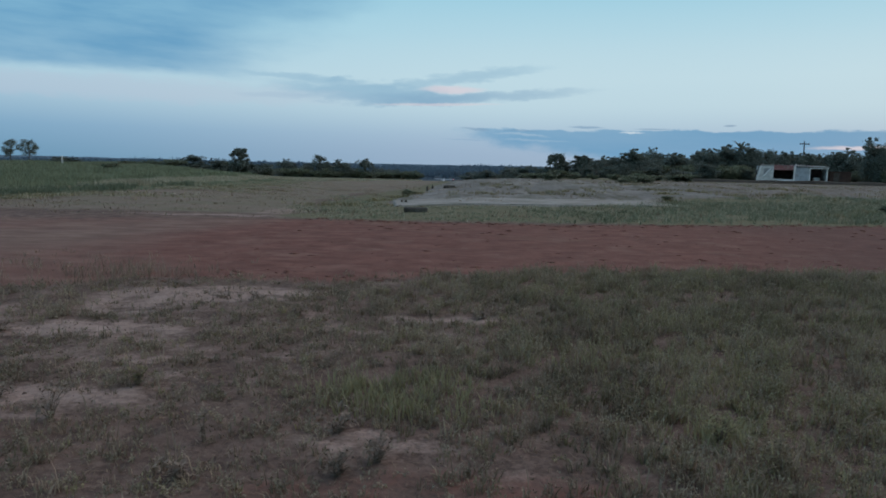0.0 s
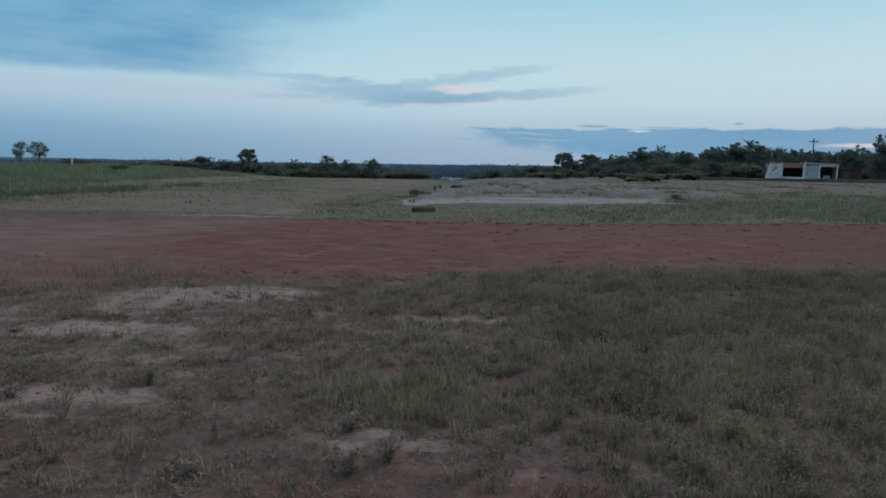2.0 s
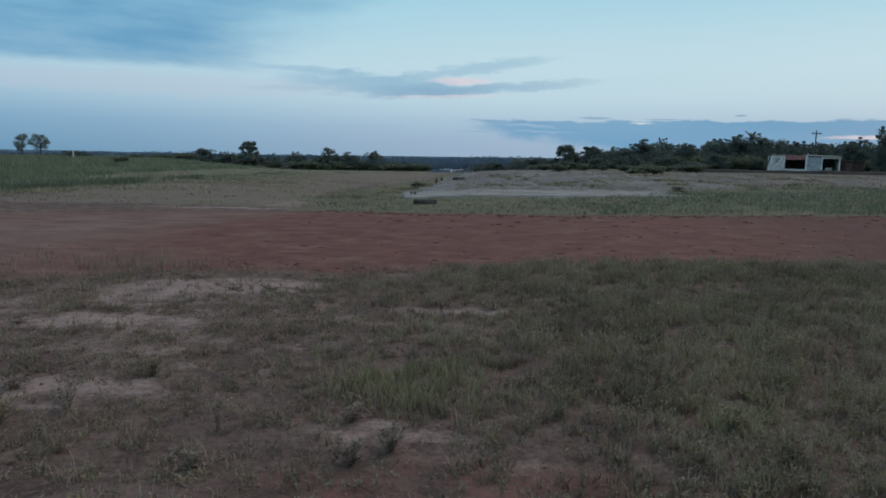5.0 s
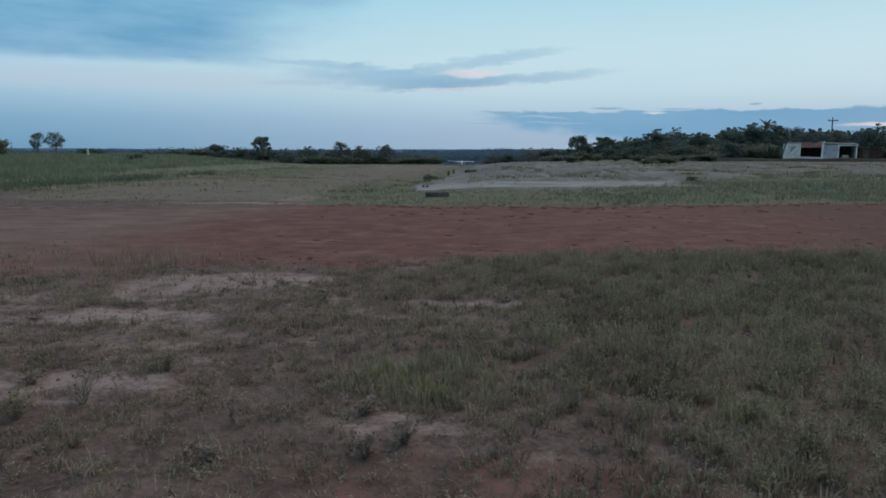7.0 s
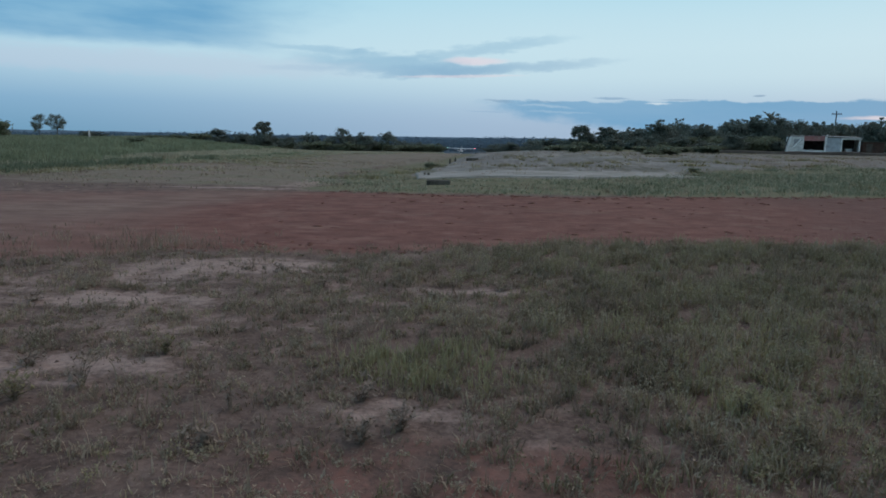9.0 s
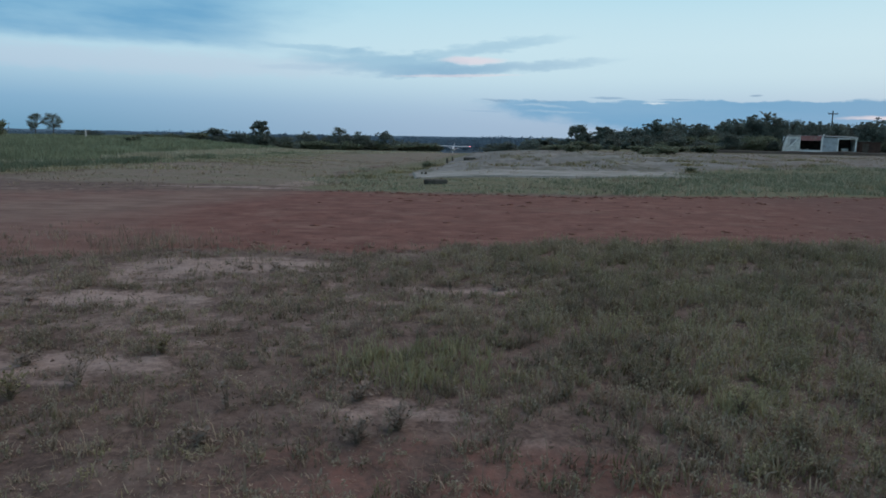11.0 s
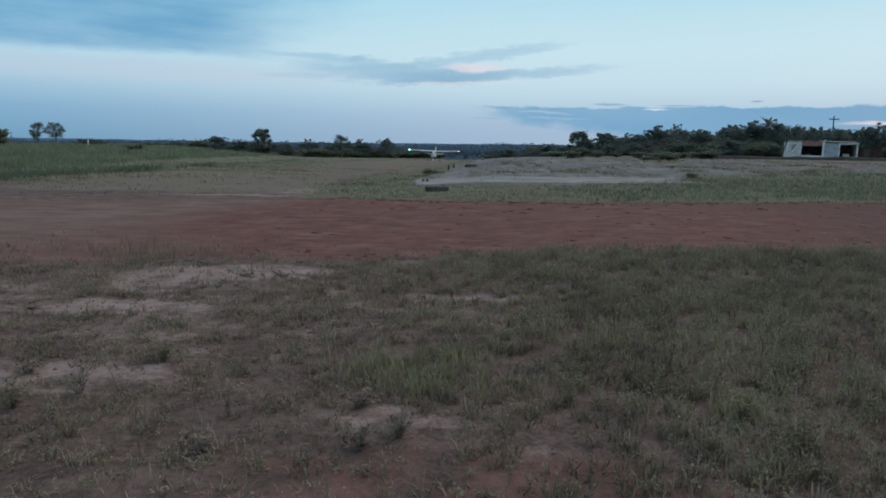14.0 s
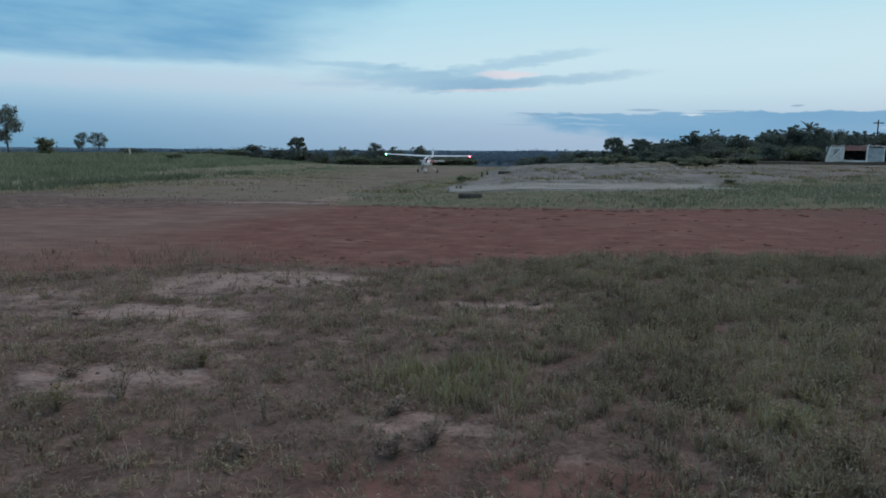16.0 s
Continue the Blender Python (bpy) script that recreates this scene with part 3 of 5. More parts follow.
def blades(name, px, py, count, height, width, lean, mat, seed, spread, label, base=None):
    """Tufts of bent tapering blades at the points px, py."""
    rng = np.random.default_rng(seed)
    shade = patchy(rng, px, py)
    px, py, h = (np.repeat(np.broadcast_to(v, px.shape), count) for v in (px, py, height))
    n = len(px)
    a = rng.uniform(0, 2 * np.pi, n)
    rad = spread * np.sqrt(rng.uniform(0, 1, n))
    bx, by = px + rad * np.cos(a), py + rad * np.sin(a)
    bz = land(bx, by) - 0.01
    h = h * rng.uniform(0.45, 1.15, n)
    w = np.repeat(np.broadcast_to(width, (n // count,)), count) * rng.uniform(0.6, 1.3, n) * 0.5
    th = a + rng.normal(0, 0.8, n)
    ln = h * np.abs(rng.normal(lean, lean * 0.6, n))
    dx, dy = np.cos(th) * ln, np.sin(th) * ln
    fa = rng.uniform(0, np.pi, n)
    sx, sy = np.cos(fa) * w, np.sin(fa) * w
    v = np.empty((n, 5, 3))
    v[:, 0] = np.stack([bx - sx, by - sy, bz], 1)
    v[:, 1] = np.stack([bx + sx, by + sy, bz], 1)
    mx, my, mz = bx + dx * 0.35, by + dy * 0.35, bz + h * 0.6
    v[:, 2] = np.stack([mx + sx * 0.8, my + sy * 0.8, mz], 1)
    v[:, 3] = np.stack([mx - sx * 0.8, my - sy * 0.8, mz], 1)
    v[:, 4] = np.stack([bx + dx, by + dy, bz + h * np.maximum(0.75, 1 - 0.3 * (ln / np.maximum(h, 1e-6)))], 1)
    i = np.arange(n)[:, None] * 5
    ob = soup(name, v.reshape(-1, 3), i + [0, 1, 2, 3], i + [3, 2, 4], mat)
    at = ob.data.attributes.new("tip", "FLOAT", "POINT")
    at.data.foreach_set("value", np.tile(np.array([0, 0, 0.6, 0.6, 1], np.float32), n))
    tone(ob, np.repeat(shade, count * 5))
    return tagged(ob, label, "grass", kind="stuff")


def sprigs(name, px, py, stalks, height, mat, seed, spread, label):
    """Upright herb sprigs: thin stalks set with small leaves and seed heads towards their tops."""
    rng = np.random.default_rng(seed)
    n, m = len(px) * stalks, 7
    bx, by, h = (np.repeat(v, stalks) for v in (px, py, height))
    a = rng.uniform(0, 2 * np.pi, n)
    rad = spread * np.sqrt(rng.uniform(0, 1, n))
    foot = np.stack([bx + rad * np.cos(a), by + rad * np.sin(a), np.zeros(n)], 1)
    foot[:, 2] = land(foot[:, 0], foot[:, 1]) - 0.01
    h = h * rng.uniform(0.5, 1.15, n)
    th = a + rng.normal(0, 1.0, n)
    out = h * np.abs(rng.normal(0, 0.32, n))
    top = foot + np.stack([np.cos(th) * out, np.sin(th) * out, h], 1)
    fa = rng.uniform(0, np.pi, n)
    side = np.stack([np.cos(fa), np.sin(fa), np.zeros(n)], 1) * 0.0016
    stalk = np.stack([foot - side, foot + side, top + side * 0.5, top - side * 0.5], 1)
    s = rng.uniform(0.30, 1.05, (n, m, 1))
    c = foot[:, None] * (1 - s) + top[:, None] * s + rng.normal(0, 0.007, (n, m, 3))
    d = rng.normal(0, 1, (n, m, 3)) + [0, 0, 0.9]
    d *= rng.uniform(0.006, 0.013, (n, m, 1)) / np.linalg.norm(d, axis=2, keepdims=True)
    e = np.cross(d, rng.normal(0, 1, (n, m, 3)))
    e *= 0.0042 / np.linalg.norm(e, axis=2, keepdims=True)
    leaf = np.stack([c - d, c + e, c + d, c - e], 2)
    v = np.concatenate([stalk.reshape(n, 4, 3), leaf.reshape(n, m * 4, 3)], 1)
    ob = soup(name, v.reshape(-1, 3), np.arange(n * (m + 1) * 4).reshape(-1, 4), None, mat)
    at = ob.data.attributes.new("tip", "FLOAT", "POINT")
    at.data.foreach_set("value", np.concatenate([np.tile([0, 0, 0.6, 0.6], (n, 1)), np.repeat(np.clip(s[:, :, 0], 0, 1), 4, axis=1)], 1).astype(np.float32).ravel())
    tone(ob, np.repeat(patchy(rng, px, py), stalks * (m + 1) * 4))
    return tagged(ob, label, "herbs", kind="stuff")


def scatter(rng, n, x0, x1, y0, y1):
    return rng.uniform(x0, x1, n), rng.uniform(y0, y1, n)


def bare(x, y):
    """1 on the sandy patches of the foreground."""
    def b(cx, cy, rx, ry):
        return 1 - ss(0.5, 1.4, ((x - cx) / rx) ** 2 + ((y - cy) / ry) ** 2)
    return np.max([b(cx, cy - 0.05, rx * 1.2, ry * 1.7) * min(1, f + 0.15) for cx, cy, rx, ry, f in PATCHES], axis=0)


def foreground_grass():
    rng = np.random.default_rng(5)
    x, y = scatter(rng, 105000, -9, 11, 2.6, 12.2)
    near = np.interp(x, [-60, -5.6, -4, -1.4, 0, 2, 7.6, 14, 60], [5, 8.6, 9.3, 9.6, 10.3, 11.2, 11.5, 11.6, 20]) + 1.2 * (fleck(x, y, 1.6, 9) - 0.5)
    lush = ss(-1.2, 2.4, x + 0.25 * (y - 5) + 3.2 * (fleck(x, y, 0.7, 1) - 0.5))
    t = ss(0.34, 0.62, 0.32 * fleck(x, y, 2.2, 2) + 0.68 * fleck(x, y, 8.0, 3))
    clear = bare(x + 0.5 * (fleck(x, y, 3.0, 5) - 0.5), y + 0.3 * (fleck(x, y, 4.0, 6) - 0.5))
    red = 1 - ss(0.5, 1.4, ((x + 0.1) / 1.0) ** 2 + ((y - 3.2) / 0.5) ** 2)
    thick = (0.30 + 0.22 * lush) * (0.14 + 0.86 * t) * (1 - 0.92 * clear) * (1 - 0.30 * red) * (1 - ss(near - 0.9, near + 0.4, y))
    thick = thick * (np.abs(x) < 0.75 * y + 0.8)
    keep = rng.uniform(0, 1, len(x)) < thick
    x, y, t, lush = x[keep], y[keep], t[keep], lush[keep]
    kind = rng.uniform(0, 1, len(x))
    green = 0.04 + lush * (0.14 + 0.36 * ss(0.40, 0.62, fleck(x, y, 1.5, 7)))
    hoar = green + 0.34 + 0.25 * (1 - lush)
    tall = 0.030 + t * (0.040 + 0.080 * lush) * (0.6 + 0.8 * fleck(x, y, 3.0, 8))
    g, h, d = kind < green, (kind >= green) & (kind < hoar), kind >= hoar
    blades("dry_grass", x[d], y[d], 10, tall[d], 0.0095, 0.6, DRY, 1, 0.045, "short dry brownish grass tufts on bare soil")
    herb = h & (rng.uniform(0, 1, len(x)) < 0.7)
    sprigs("hoary_herbs", x[herb], y[herb], 5, tall[herb] * 1.15, HOARY, 22, 0.045, "grey-brown seeding herbs on dry soil")
    h = h & ~herb
    blades("hoary_grass", x[h], y[h], 10, tall[h] * 0.95, 0.009, 0.45, HOARY, 26, 0.04, "grey-brown grass tufts on dry soil")
    herb = g & (rng.uniform(0, 1, len(x)) < 0.55)
    sprigs("olive_herbs", x[herb], y[herb], 6, tall[herb] * 1.2, GREEN, 27, 0.05, "olive green seeding herbs on dry soil")
    g = g & ~herb
    blades("green_grass", x[g], y[g], 10, tall[g], 0.010, 0.4, GREEN, 2, 0.045, "low olive green grass tufts on dry soil")
    # fallen straw
    lx, ly = scatter(rng, 26000, -9, 11, 2.6, 12)
    ok = (np.abs(lx) < 0.75 * ly + 0.8) & (ly < np.interp(lx, [-5.6, -4, 0, 2, 7.6, 14], [8.6, 9.3, 10.2, 11.0, 11.4, 11.5])) & (rng.uniform(0, 1, len(lx)) < 1 - 0.7 * bare(lx, ly))
    blades("straw_litter", lx[ok], ly[ok], 3, 0.03, 0.006, 2.6, DRY, 6, 0.12, "fallen pale straw littering the soil")
    bx, by = scatter(rng, 5000, -6, 6, -5, 2.9)
    blades("trodden_grass", bx, by, 7, 0.04 + 0.05 * rng.uniform(0, 1, len(bx)), 0.007, 0.6, GREEN, 19, 0.08, "short trodden grass on dry soil")
    # single stiff stalks
    s = rng.uniform(0, 1, len(x)) < 0.16
    blades("grass_stalks", x[s], y[s], 2, 0.12 + 0.10 * rng.uniform(0, 1, s.sum()), 0.008, 0.2, DRY, 3, 0.05, "thin dry upright grass stalks")
    # leafy ground weeds
    m = rng.uniform(0, 1, len(x)) < 0.24
    wx, wy = x[m], y[m]
    wh = 0.03 + 0.06 * np.clip(t[m], 0, 1)
    side = rng.uniform(-1.2, 1.2, len(wx)) + wx > 0.9
    for g, mat, name, text in ((side, HOARY, "leafy_weeds", "low leafy greyish olive weeds among the grass"), (~side, DRY, "withered_weeds", "low withered brown weeds on bare soil")):
        v, q = leaf_cloud(rng, np.stack([wx[g], wy[g], land(wx[g], wy[g]) + wh[g] * 0.6], 1), 0.03 + 0.5 * wh[g], 12, 0.0095)
        ob = tagged(soup(name, v, q, None, mat), text, "weeds", kind="stuff")
        tone(ob, np.repeat(rng.uniform(0, 0.8, len(wx[g])), 48))
    # thick tussocks
    kx, ky = scatter(rng, 3200, -6, 10, 3.0, 11.2)
    ok = (np.abs(kx) < 0.75 * ky + 0.6) & (rng.uniform(0, 1, len(kx)) < (0.06 + 0.94 * ss(-1.0, 1.5, kx)) * (1 - bare(kx, ky)) * ss(0.46, 0.60, fleck(kx, ky, 1.8, 12))) & (ky < np.interp(kx, [-5.6, -4, 0, 2, 7.6, 14], [8.2, 8.8, 9.6, 10.5, 10.9, 11.0]))
    blades("tussock_grass", kx[ok], ky[ok], 22, 0.06 + 0.07 * rng.uniform(0, 1, ok.sum()), 0.009, 0.5, HOARY, 7, 0.05, "thick greyish grass tussocks on dry soil")
    # crumbs of soil
    n = 9000
    cx, cy = scatter(rng, n, -7, 8, 2.8, 10.5)
    sz = 0.004 + 0.014 * rng.uniform(0, 1, n) ** 3
    base = np.array([(1, 0, 0), (-0.5, 0.87, 0), (-0.5, -0.87, 0), (0, 0, 0.8)])
    v = base[None] * sz[:, None, None] * rng.uniform(0.6, 1.5, (n, 4, 1)) + np.stack([cx, cy, land(cx, cy) - 0.001], 1)[:, None]
    f = np.array([(0, 1, 3), (1, 2, 3), (2, 0, 3)])
    tagged(soup("soil_crumbs", v.reshape(-1, 3), None, (np.arange(n)[:, None, None] * 4 + f[None]).reshape(-1, 3), CRUMB), "small crumbs of dry brown soil", "soil", kind="stuff")
    # brighter clumps
    cx, cy = [], []
    for ax, ay, n, r in ((1.69, 4.1, 46, 0.17), (1.15, 5.6, 14, 0.16), (-0.15, 5.0, 60, 0.26), (-0.55, 4.85, 60, 0.24), (1.9, 5.9, 12, 0.2), (4.3, 7.2, 20, 0.3), (0.05, 4.6, 30, 0.2), (-0.35, 4.5, 40, 0.18)):
        cx += list(rng.normal(ax, r, n))
        cy += list(rng.normal(ay, r * 0.7, n))
    cx, cy = np.array(cx), np.array(cy)
    blades("fresh_grass", cx, cy, 8, 0.10 + 0.06 * rng.uniform(0, 1, len(cx)), 0.009, 0.35, FRESH, 4, 0.05, "fresh yellowish green grass clumps")


foreground_grass()


def road_clods():
    """Crumbs of dark soil along the road's edges and ruts."""
    rng = np.random.default_rng(31)
    n = 900
    x = rng.uniform(-4, 20, n)
    far = np.interp(x, [-60, -11.7, -7.8, -4, 0, 3.5, 8.8, 13.8, 60], [12, 19.0, 20.2, 20.4, 20, 20, 20.9, 21.6, 28])
    near = np.interp(x, [-60, -5.6, -4, -1.4, 0, 2, 7.6, 14, 60], [5, 8.6, 9.3, 9.4, 10.2, 11.0, 11.7, 12.5, 20])
    pick = rng.uniform(0, 1, n)
    y = np.where(pick < 0.42, far + 0.3 * wave(x, x, 1.1) - np.abs(rng.normal(0, 0.3, n)), np.where(pick < 0.66, near + 0.4 * wave(x, x, 1.7) + np.abs(rng.normal(0, 0.7, n)), rng.uniform(near, far)))
    s = 0.012 + 0.035 * rng.uniform(0, 1, n) ** 2 * (1 + 0.6 * (y > 17))
    base = np.array([(1, 0, 0), (0, 1, 0), (-1, 0, 0), (0, -1, 0), (0.1, 0.1, 0.6), (0, 0, -0.4)])
    jig = rng.uniform(0.6, 1.4, (n, 6, 1))
    v = base[None] * s[:, None, None] * jig * [2.2, 1.2, 1.0] + np.stack([x, y, land(x, y)], 1)[:, None]
    f = np.array([(0, 1, 4), (1, 2, 4), (2, 3, 4), (3, 0, 4), (1, 0, 5), (2, 1, 5), (3, 2, 5), (0, 3, 5)])
    q = (np.arange(n)[:, None, None] * 6 + f[None]).reshape(-1, 3)
    tagged(soup("soil_clods", v.reshape(-1, 3), None, q, CLOD), "dark red soil crumbs along the road", "clods", kind="stuff")


road_clods()


def verge_grass():
    """Taller green grass between the red road and the apron."""
    rng = np.random.default_rng(8)
    x, y = scatter(rng, 38000, -9, 38, 19.6, 52)
    far = np.interp(x, [-60, -11.7, -7.8, -4, 0, 3.5, 8.8, 13.8, 60], [12, 19.0, 20.2, 20.4, 20, 20, 20.9, 21.6, 28])
    front = np.interp(x, [-9, -6, -3, 0, 5, 8, 13, 26, 60], [46, 46, 33, 29.0, 29.0, 31.5, 36.5, 43, 58])
    t = ss(far - 0.3, far + 1.2, y) * (1 - ss(front - 2.5, front + 0.5, y)) * ss(-0.8, 0.8, x - verge_rim(y) + wave(x, y, 0.6)) * (0.25 + 0.75 * ss(0.38, 0.58, fleck(x, y, 0.9, 3))) * (0.60 + 0.40 * ss(1, 9, x))
    keep = rng.uniform(0, 1, len(x)) < t
    x, y = x[keep], y[keep]
    h = (0.55 + 0.45 * ss(-1, 7, x)) * (0.11 + 0.13 * fleck(x, y, 0.5, 6)) + 0.1 * rng.uniform(0, 1, len(x)) * ss(5, 15, x)
    dim = rng.uniform(0, 1, len(x)) < 0.20 + 0.25 * ss(3, -4, x)
    blades("verge_grass", x[~dim], y[~dim], 7, h[~dim], 0.018, 0.75, VERGE, 9, 0.16, "unmown green grass along the red dirt road")
    blades("seeding_verge_grass", x[dim], y[dim], 7, h[dim] * 1.05, 0.016, 0.6, PALE, 28, 0.2, "pale seeding grass along the red dirt road")
    x, y = scatter(rng, 9000, -20, 60, 19, 95)
    t = 0.45 * ss(0.45, 0.65, fleck(x, y, 0.5, 14)) * ss(18, 24, y) * (x > field_edge(y)) * (np.abs(x) < y * 0.8)
    keep = rng.uniform(0, 1, len(x)) < t
    x, y = x[keep], y[keep]
    gx, gy = scatter(rng, 9000, 7, 62, 32, 92)
    g = (np.abs(gx) < gy * 0.85) & (rng.uniform(0, 1, len(gx)) < 0.55 * ss(6, 18, gx) * ss(-0.6, 0.8, wave(gx, gy, 0.4, 2.0) + 0.5 * wave(gx, gy, 1.1, 4.0)) * (1 - 0.6 * ss(50, 85, gy)))
    blades("apron_grass", gx[g], gy[g], 7, 0.10 + 0.14 * rng.uniform(0, 1, g.sum()), 0.03, 0.55, GREEN, 15, 0.3, "thin green grass growing over the apron")
    gx, gy = scatter(rng, 9000, -26, -3, 20.5, 75)
    g = (gx > field_edge(gy)) & (rng.uniform(0, 1, len(gx)) < 0.5 * ss(0.45, 0.65, fleck(gx, gy, 0.5, 4)))
    blades("strip_grass", gx[g], gy[g], 6, 0.04 + 0.06 * rng.uniform(0, 1, g.sum()), 0.022, 0.8, HOARY, 16, 0.3, "short worn grass on the airstrip")
    fy = np.exp(rng.uniform(np.log(27), np.log(150), 6000))
    fx = field_edge(fy) + np.abs(rng.normal(0, 1.0, 6000)) * (1.6 + 0.03 * fy)
    f = rng.uniform(0, 1, 6000) < 0.75 * ss(-0.5, 0.6, wave(fx, fy, 0.5, 2.0) + 0.5 * wave(fx, fy, 1.3, 4.0))
    pale = rng.uniform(0, 1, 6000) < 0.45
    blades("fringe_grass", fx[f & ~pale], fy[f & ~pale], 6, 0.07 + 0.10 * rng.uniform(0, 1, (f & ~pale).sum()), 0.03, 0.7, GREEN, 24, 0.4, "low green grass fringing the airstrip")
    blades("bleached_fringe_grass", fx[f & pale], fy[f & pale], 6, 0.07 + 0.10 * rng.uniform(0, 1, (f & pale).sum()), 0.03, 0.7, PALE, 25, 0.4, "bleached low grass fringing the airstrip")
    cx, cy = [], []
    for ax, ay, c, rad in ((6.3, 37.8, 22, 0.9), (2.2, 38.0, 22, 1.0), (11.5, 35.4, 14, 0.4), (-2.1, 40.5, 30, 0.6), (4.2, 44, 14, 0.9), (9.0, 42, 16, 0.8), (15.5, 44, 18, 0.8), (-4.5, 29.5, 24, 1.0), (-3.2, 36, 20, 0.9), (17.5, 27.6, 34, 1.1), (14.5, 25.4, 20, 0.7), (20.5, 30, 18, 0.7), *((rng.uniform(-2, 24), rng.uniform(39, 62), int(rng.integers(8, 22)), rng.uniform(0.4, 1.1)) for _ in range(16))):
        cx += list(rng.normal(ax, rad, c))
        cy += list(rng.normal(ay, rad * 0.6, c))
    cx, cy = np.array(cx), np.array(cy)
    blades("weed_clumps", cx, cy, 12, 0.12 + 0.18 * rng.uniform(0, 1, len(cx)), 0.025, 0.9, GREEN, 17, 0.22, "dark weed clumps on the old apron")
    ex, ey = scatter(rng, 700, -9, -2.5, 8.3, 12.5)
    e = rng.uniform(0, 1, len(ex)) < 0.5 * ss(13, 9, ey)
    tx, ty = rng.normal(-4.5, 0.55, 70), rng.normal(9.7, 0.3, 70)
    blades("tall_weeds", tx, ty, 4, 0.20 + 0.18 * rng.uniform(0, 1, 70), 0.007, 0.3, DRY, 23, 0.07, "thin yellowish weeds at the roadside")
    blades("road_weeds", ex[e], ey[e], 7, 0.07 + 0.09 * rng.uniform(0, 1, e.sum()), 0.009, 0.5, DRY, 18, 0.1, "yellowed weeds along the edge of the road")
    blades("sparse_weeds", x, y, 7, 0.10 + 0.12 * rng.uniform(0, 1, len(x)), 0.03, 0.6, DRY, 10, 0.25, "sparse dry weeds on the old apron and airstrip")


verge_grass()


def tall_field():
    rng = np.random.default_rng(12)
    n = 26000
    y = np.exp(rng.uniform(np.log(26), np.log(260), n))
    x = field_edge(y) - np.abs(rng.exponential(1.0, n)) * (6 + 0.35 * y)
    x = x + (0.9 + 0.012 * y) * wave(x, y, 0.55, 4.0) * ss(10, 0, field_edge(y) - x)
    off = field_edge(y) - x
    ok = (x > -0.85 * y - 8) & (rng.uniform(0, 1, n) < (0.25 + 0.7 * ss(0, 6, off)) * (0.65 + 0.5 * wave(x, y, 0.45, 3.0) + 0.3 * ss(4, 12, off)))
    x, y, off = x[ok], y[ok], off[ok]
    pale = (np.abs(off - 1.5 - 0.045 * y - 1.2 * wave(x, y, 0.3, 1.0)) < 0.6 + 0.018 * y) & ((y > 40) | (rng.uniform(0, 1, len(y)) < 0.6))
    h = np.where(pale, 0.35, 0.20 + 0.60 * ss(2, 10, off)) * np.maximum(0.3, 0.8 + 0.40 * wave(x, y, 0.25, 2.0) + 0.35 * wave(x, y, 0.8, 5.0))
    w = 0.02 + 0.0007 * y
    blades("tall_grass", x[~pale], y[~pale], 7, h[~pale], w[~pale], 0.35, FIELD, 13, 0.45, "tall green field grass beside the airstrip")
    fy = rng.uniform(135, 216, 7500)
    fx = rng.uniform(-75, -6, 7500)
    ok = (fx < np.where(fy > 194, -6.5, -13 - 0.02 * fy)) & (np.abs(wave(fx, fy, 0.05, 2.0)) < 0.75)
    blades("far_pale_grass", fx[ok], fy[ok], 6, 0.45 * rng.uniform(0.6, 1.2, ok.sum()), 0.12, 0.4, PALE, 20, 0.8, "pale dry grass before the far hedge")
    ey = np.exp(rng.uniform(np.log(26), np.log(60), 900))
    ex = field_edge(ey) - np.abs(rng.normal(0, 1.5, 900)) + 3.6 * (fleck(ey, ey * 0.0, 0.3, 3) - 0.5)
    some = rng.uniform(0, 1, 900) < ss(0.35, 0.65, fleck(ex, ey, 0.35, 8)) * ss(58, 36, ey)
    ex, ey = ex[some], ey[some]
    blades("edge_weeds", ex, ey, 10, 0.18 + 0.34 * fleck(ex, ey, 0.6, 5), 0.045, 0.5, SHRUB, 21, 0.35, "dark green weeds along the field edge")
    blades("pale_grass", x[pale], y[pale], 9, h[pale], w[pale], 0.4, PALE, 14, 0.5, "pale dry grass along the edge of the airstrip")


tall_field()


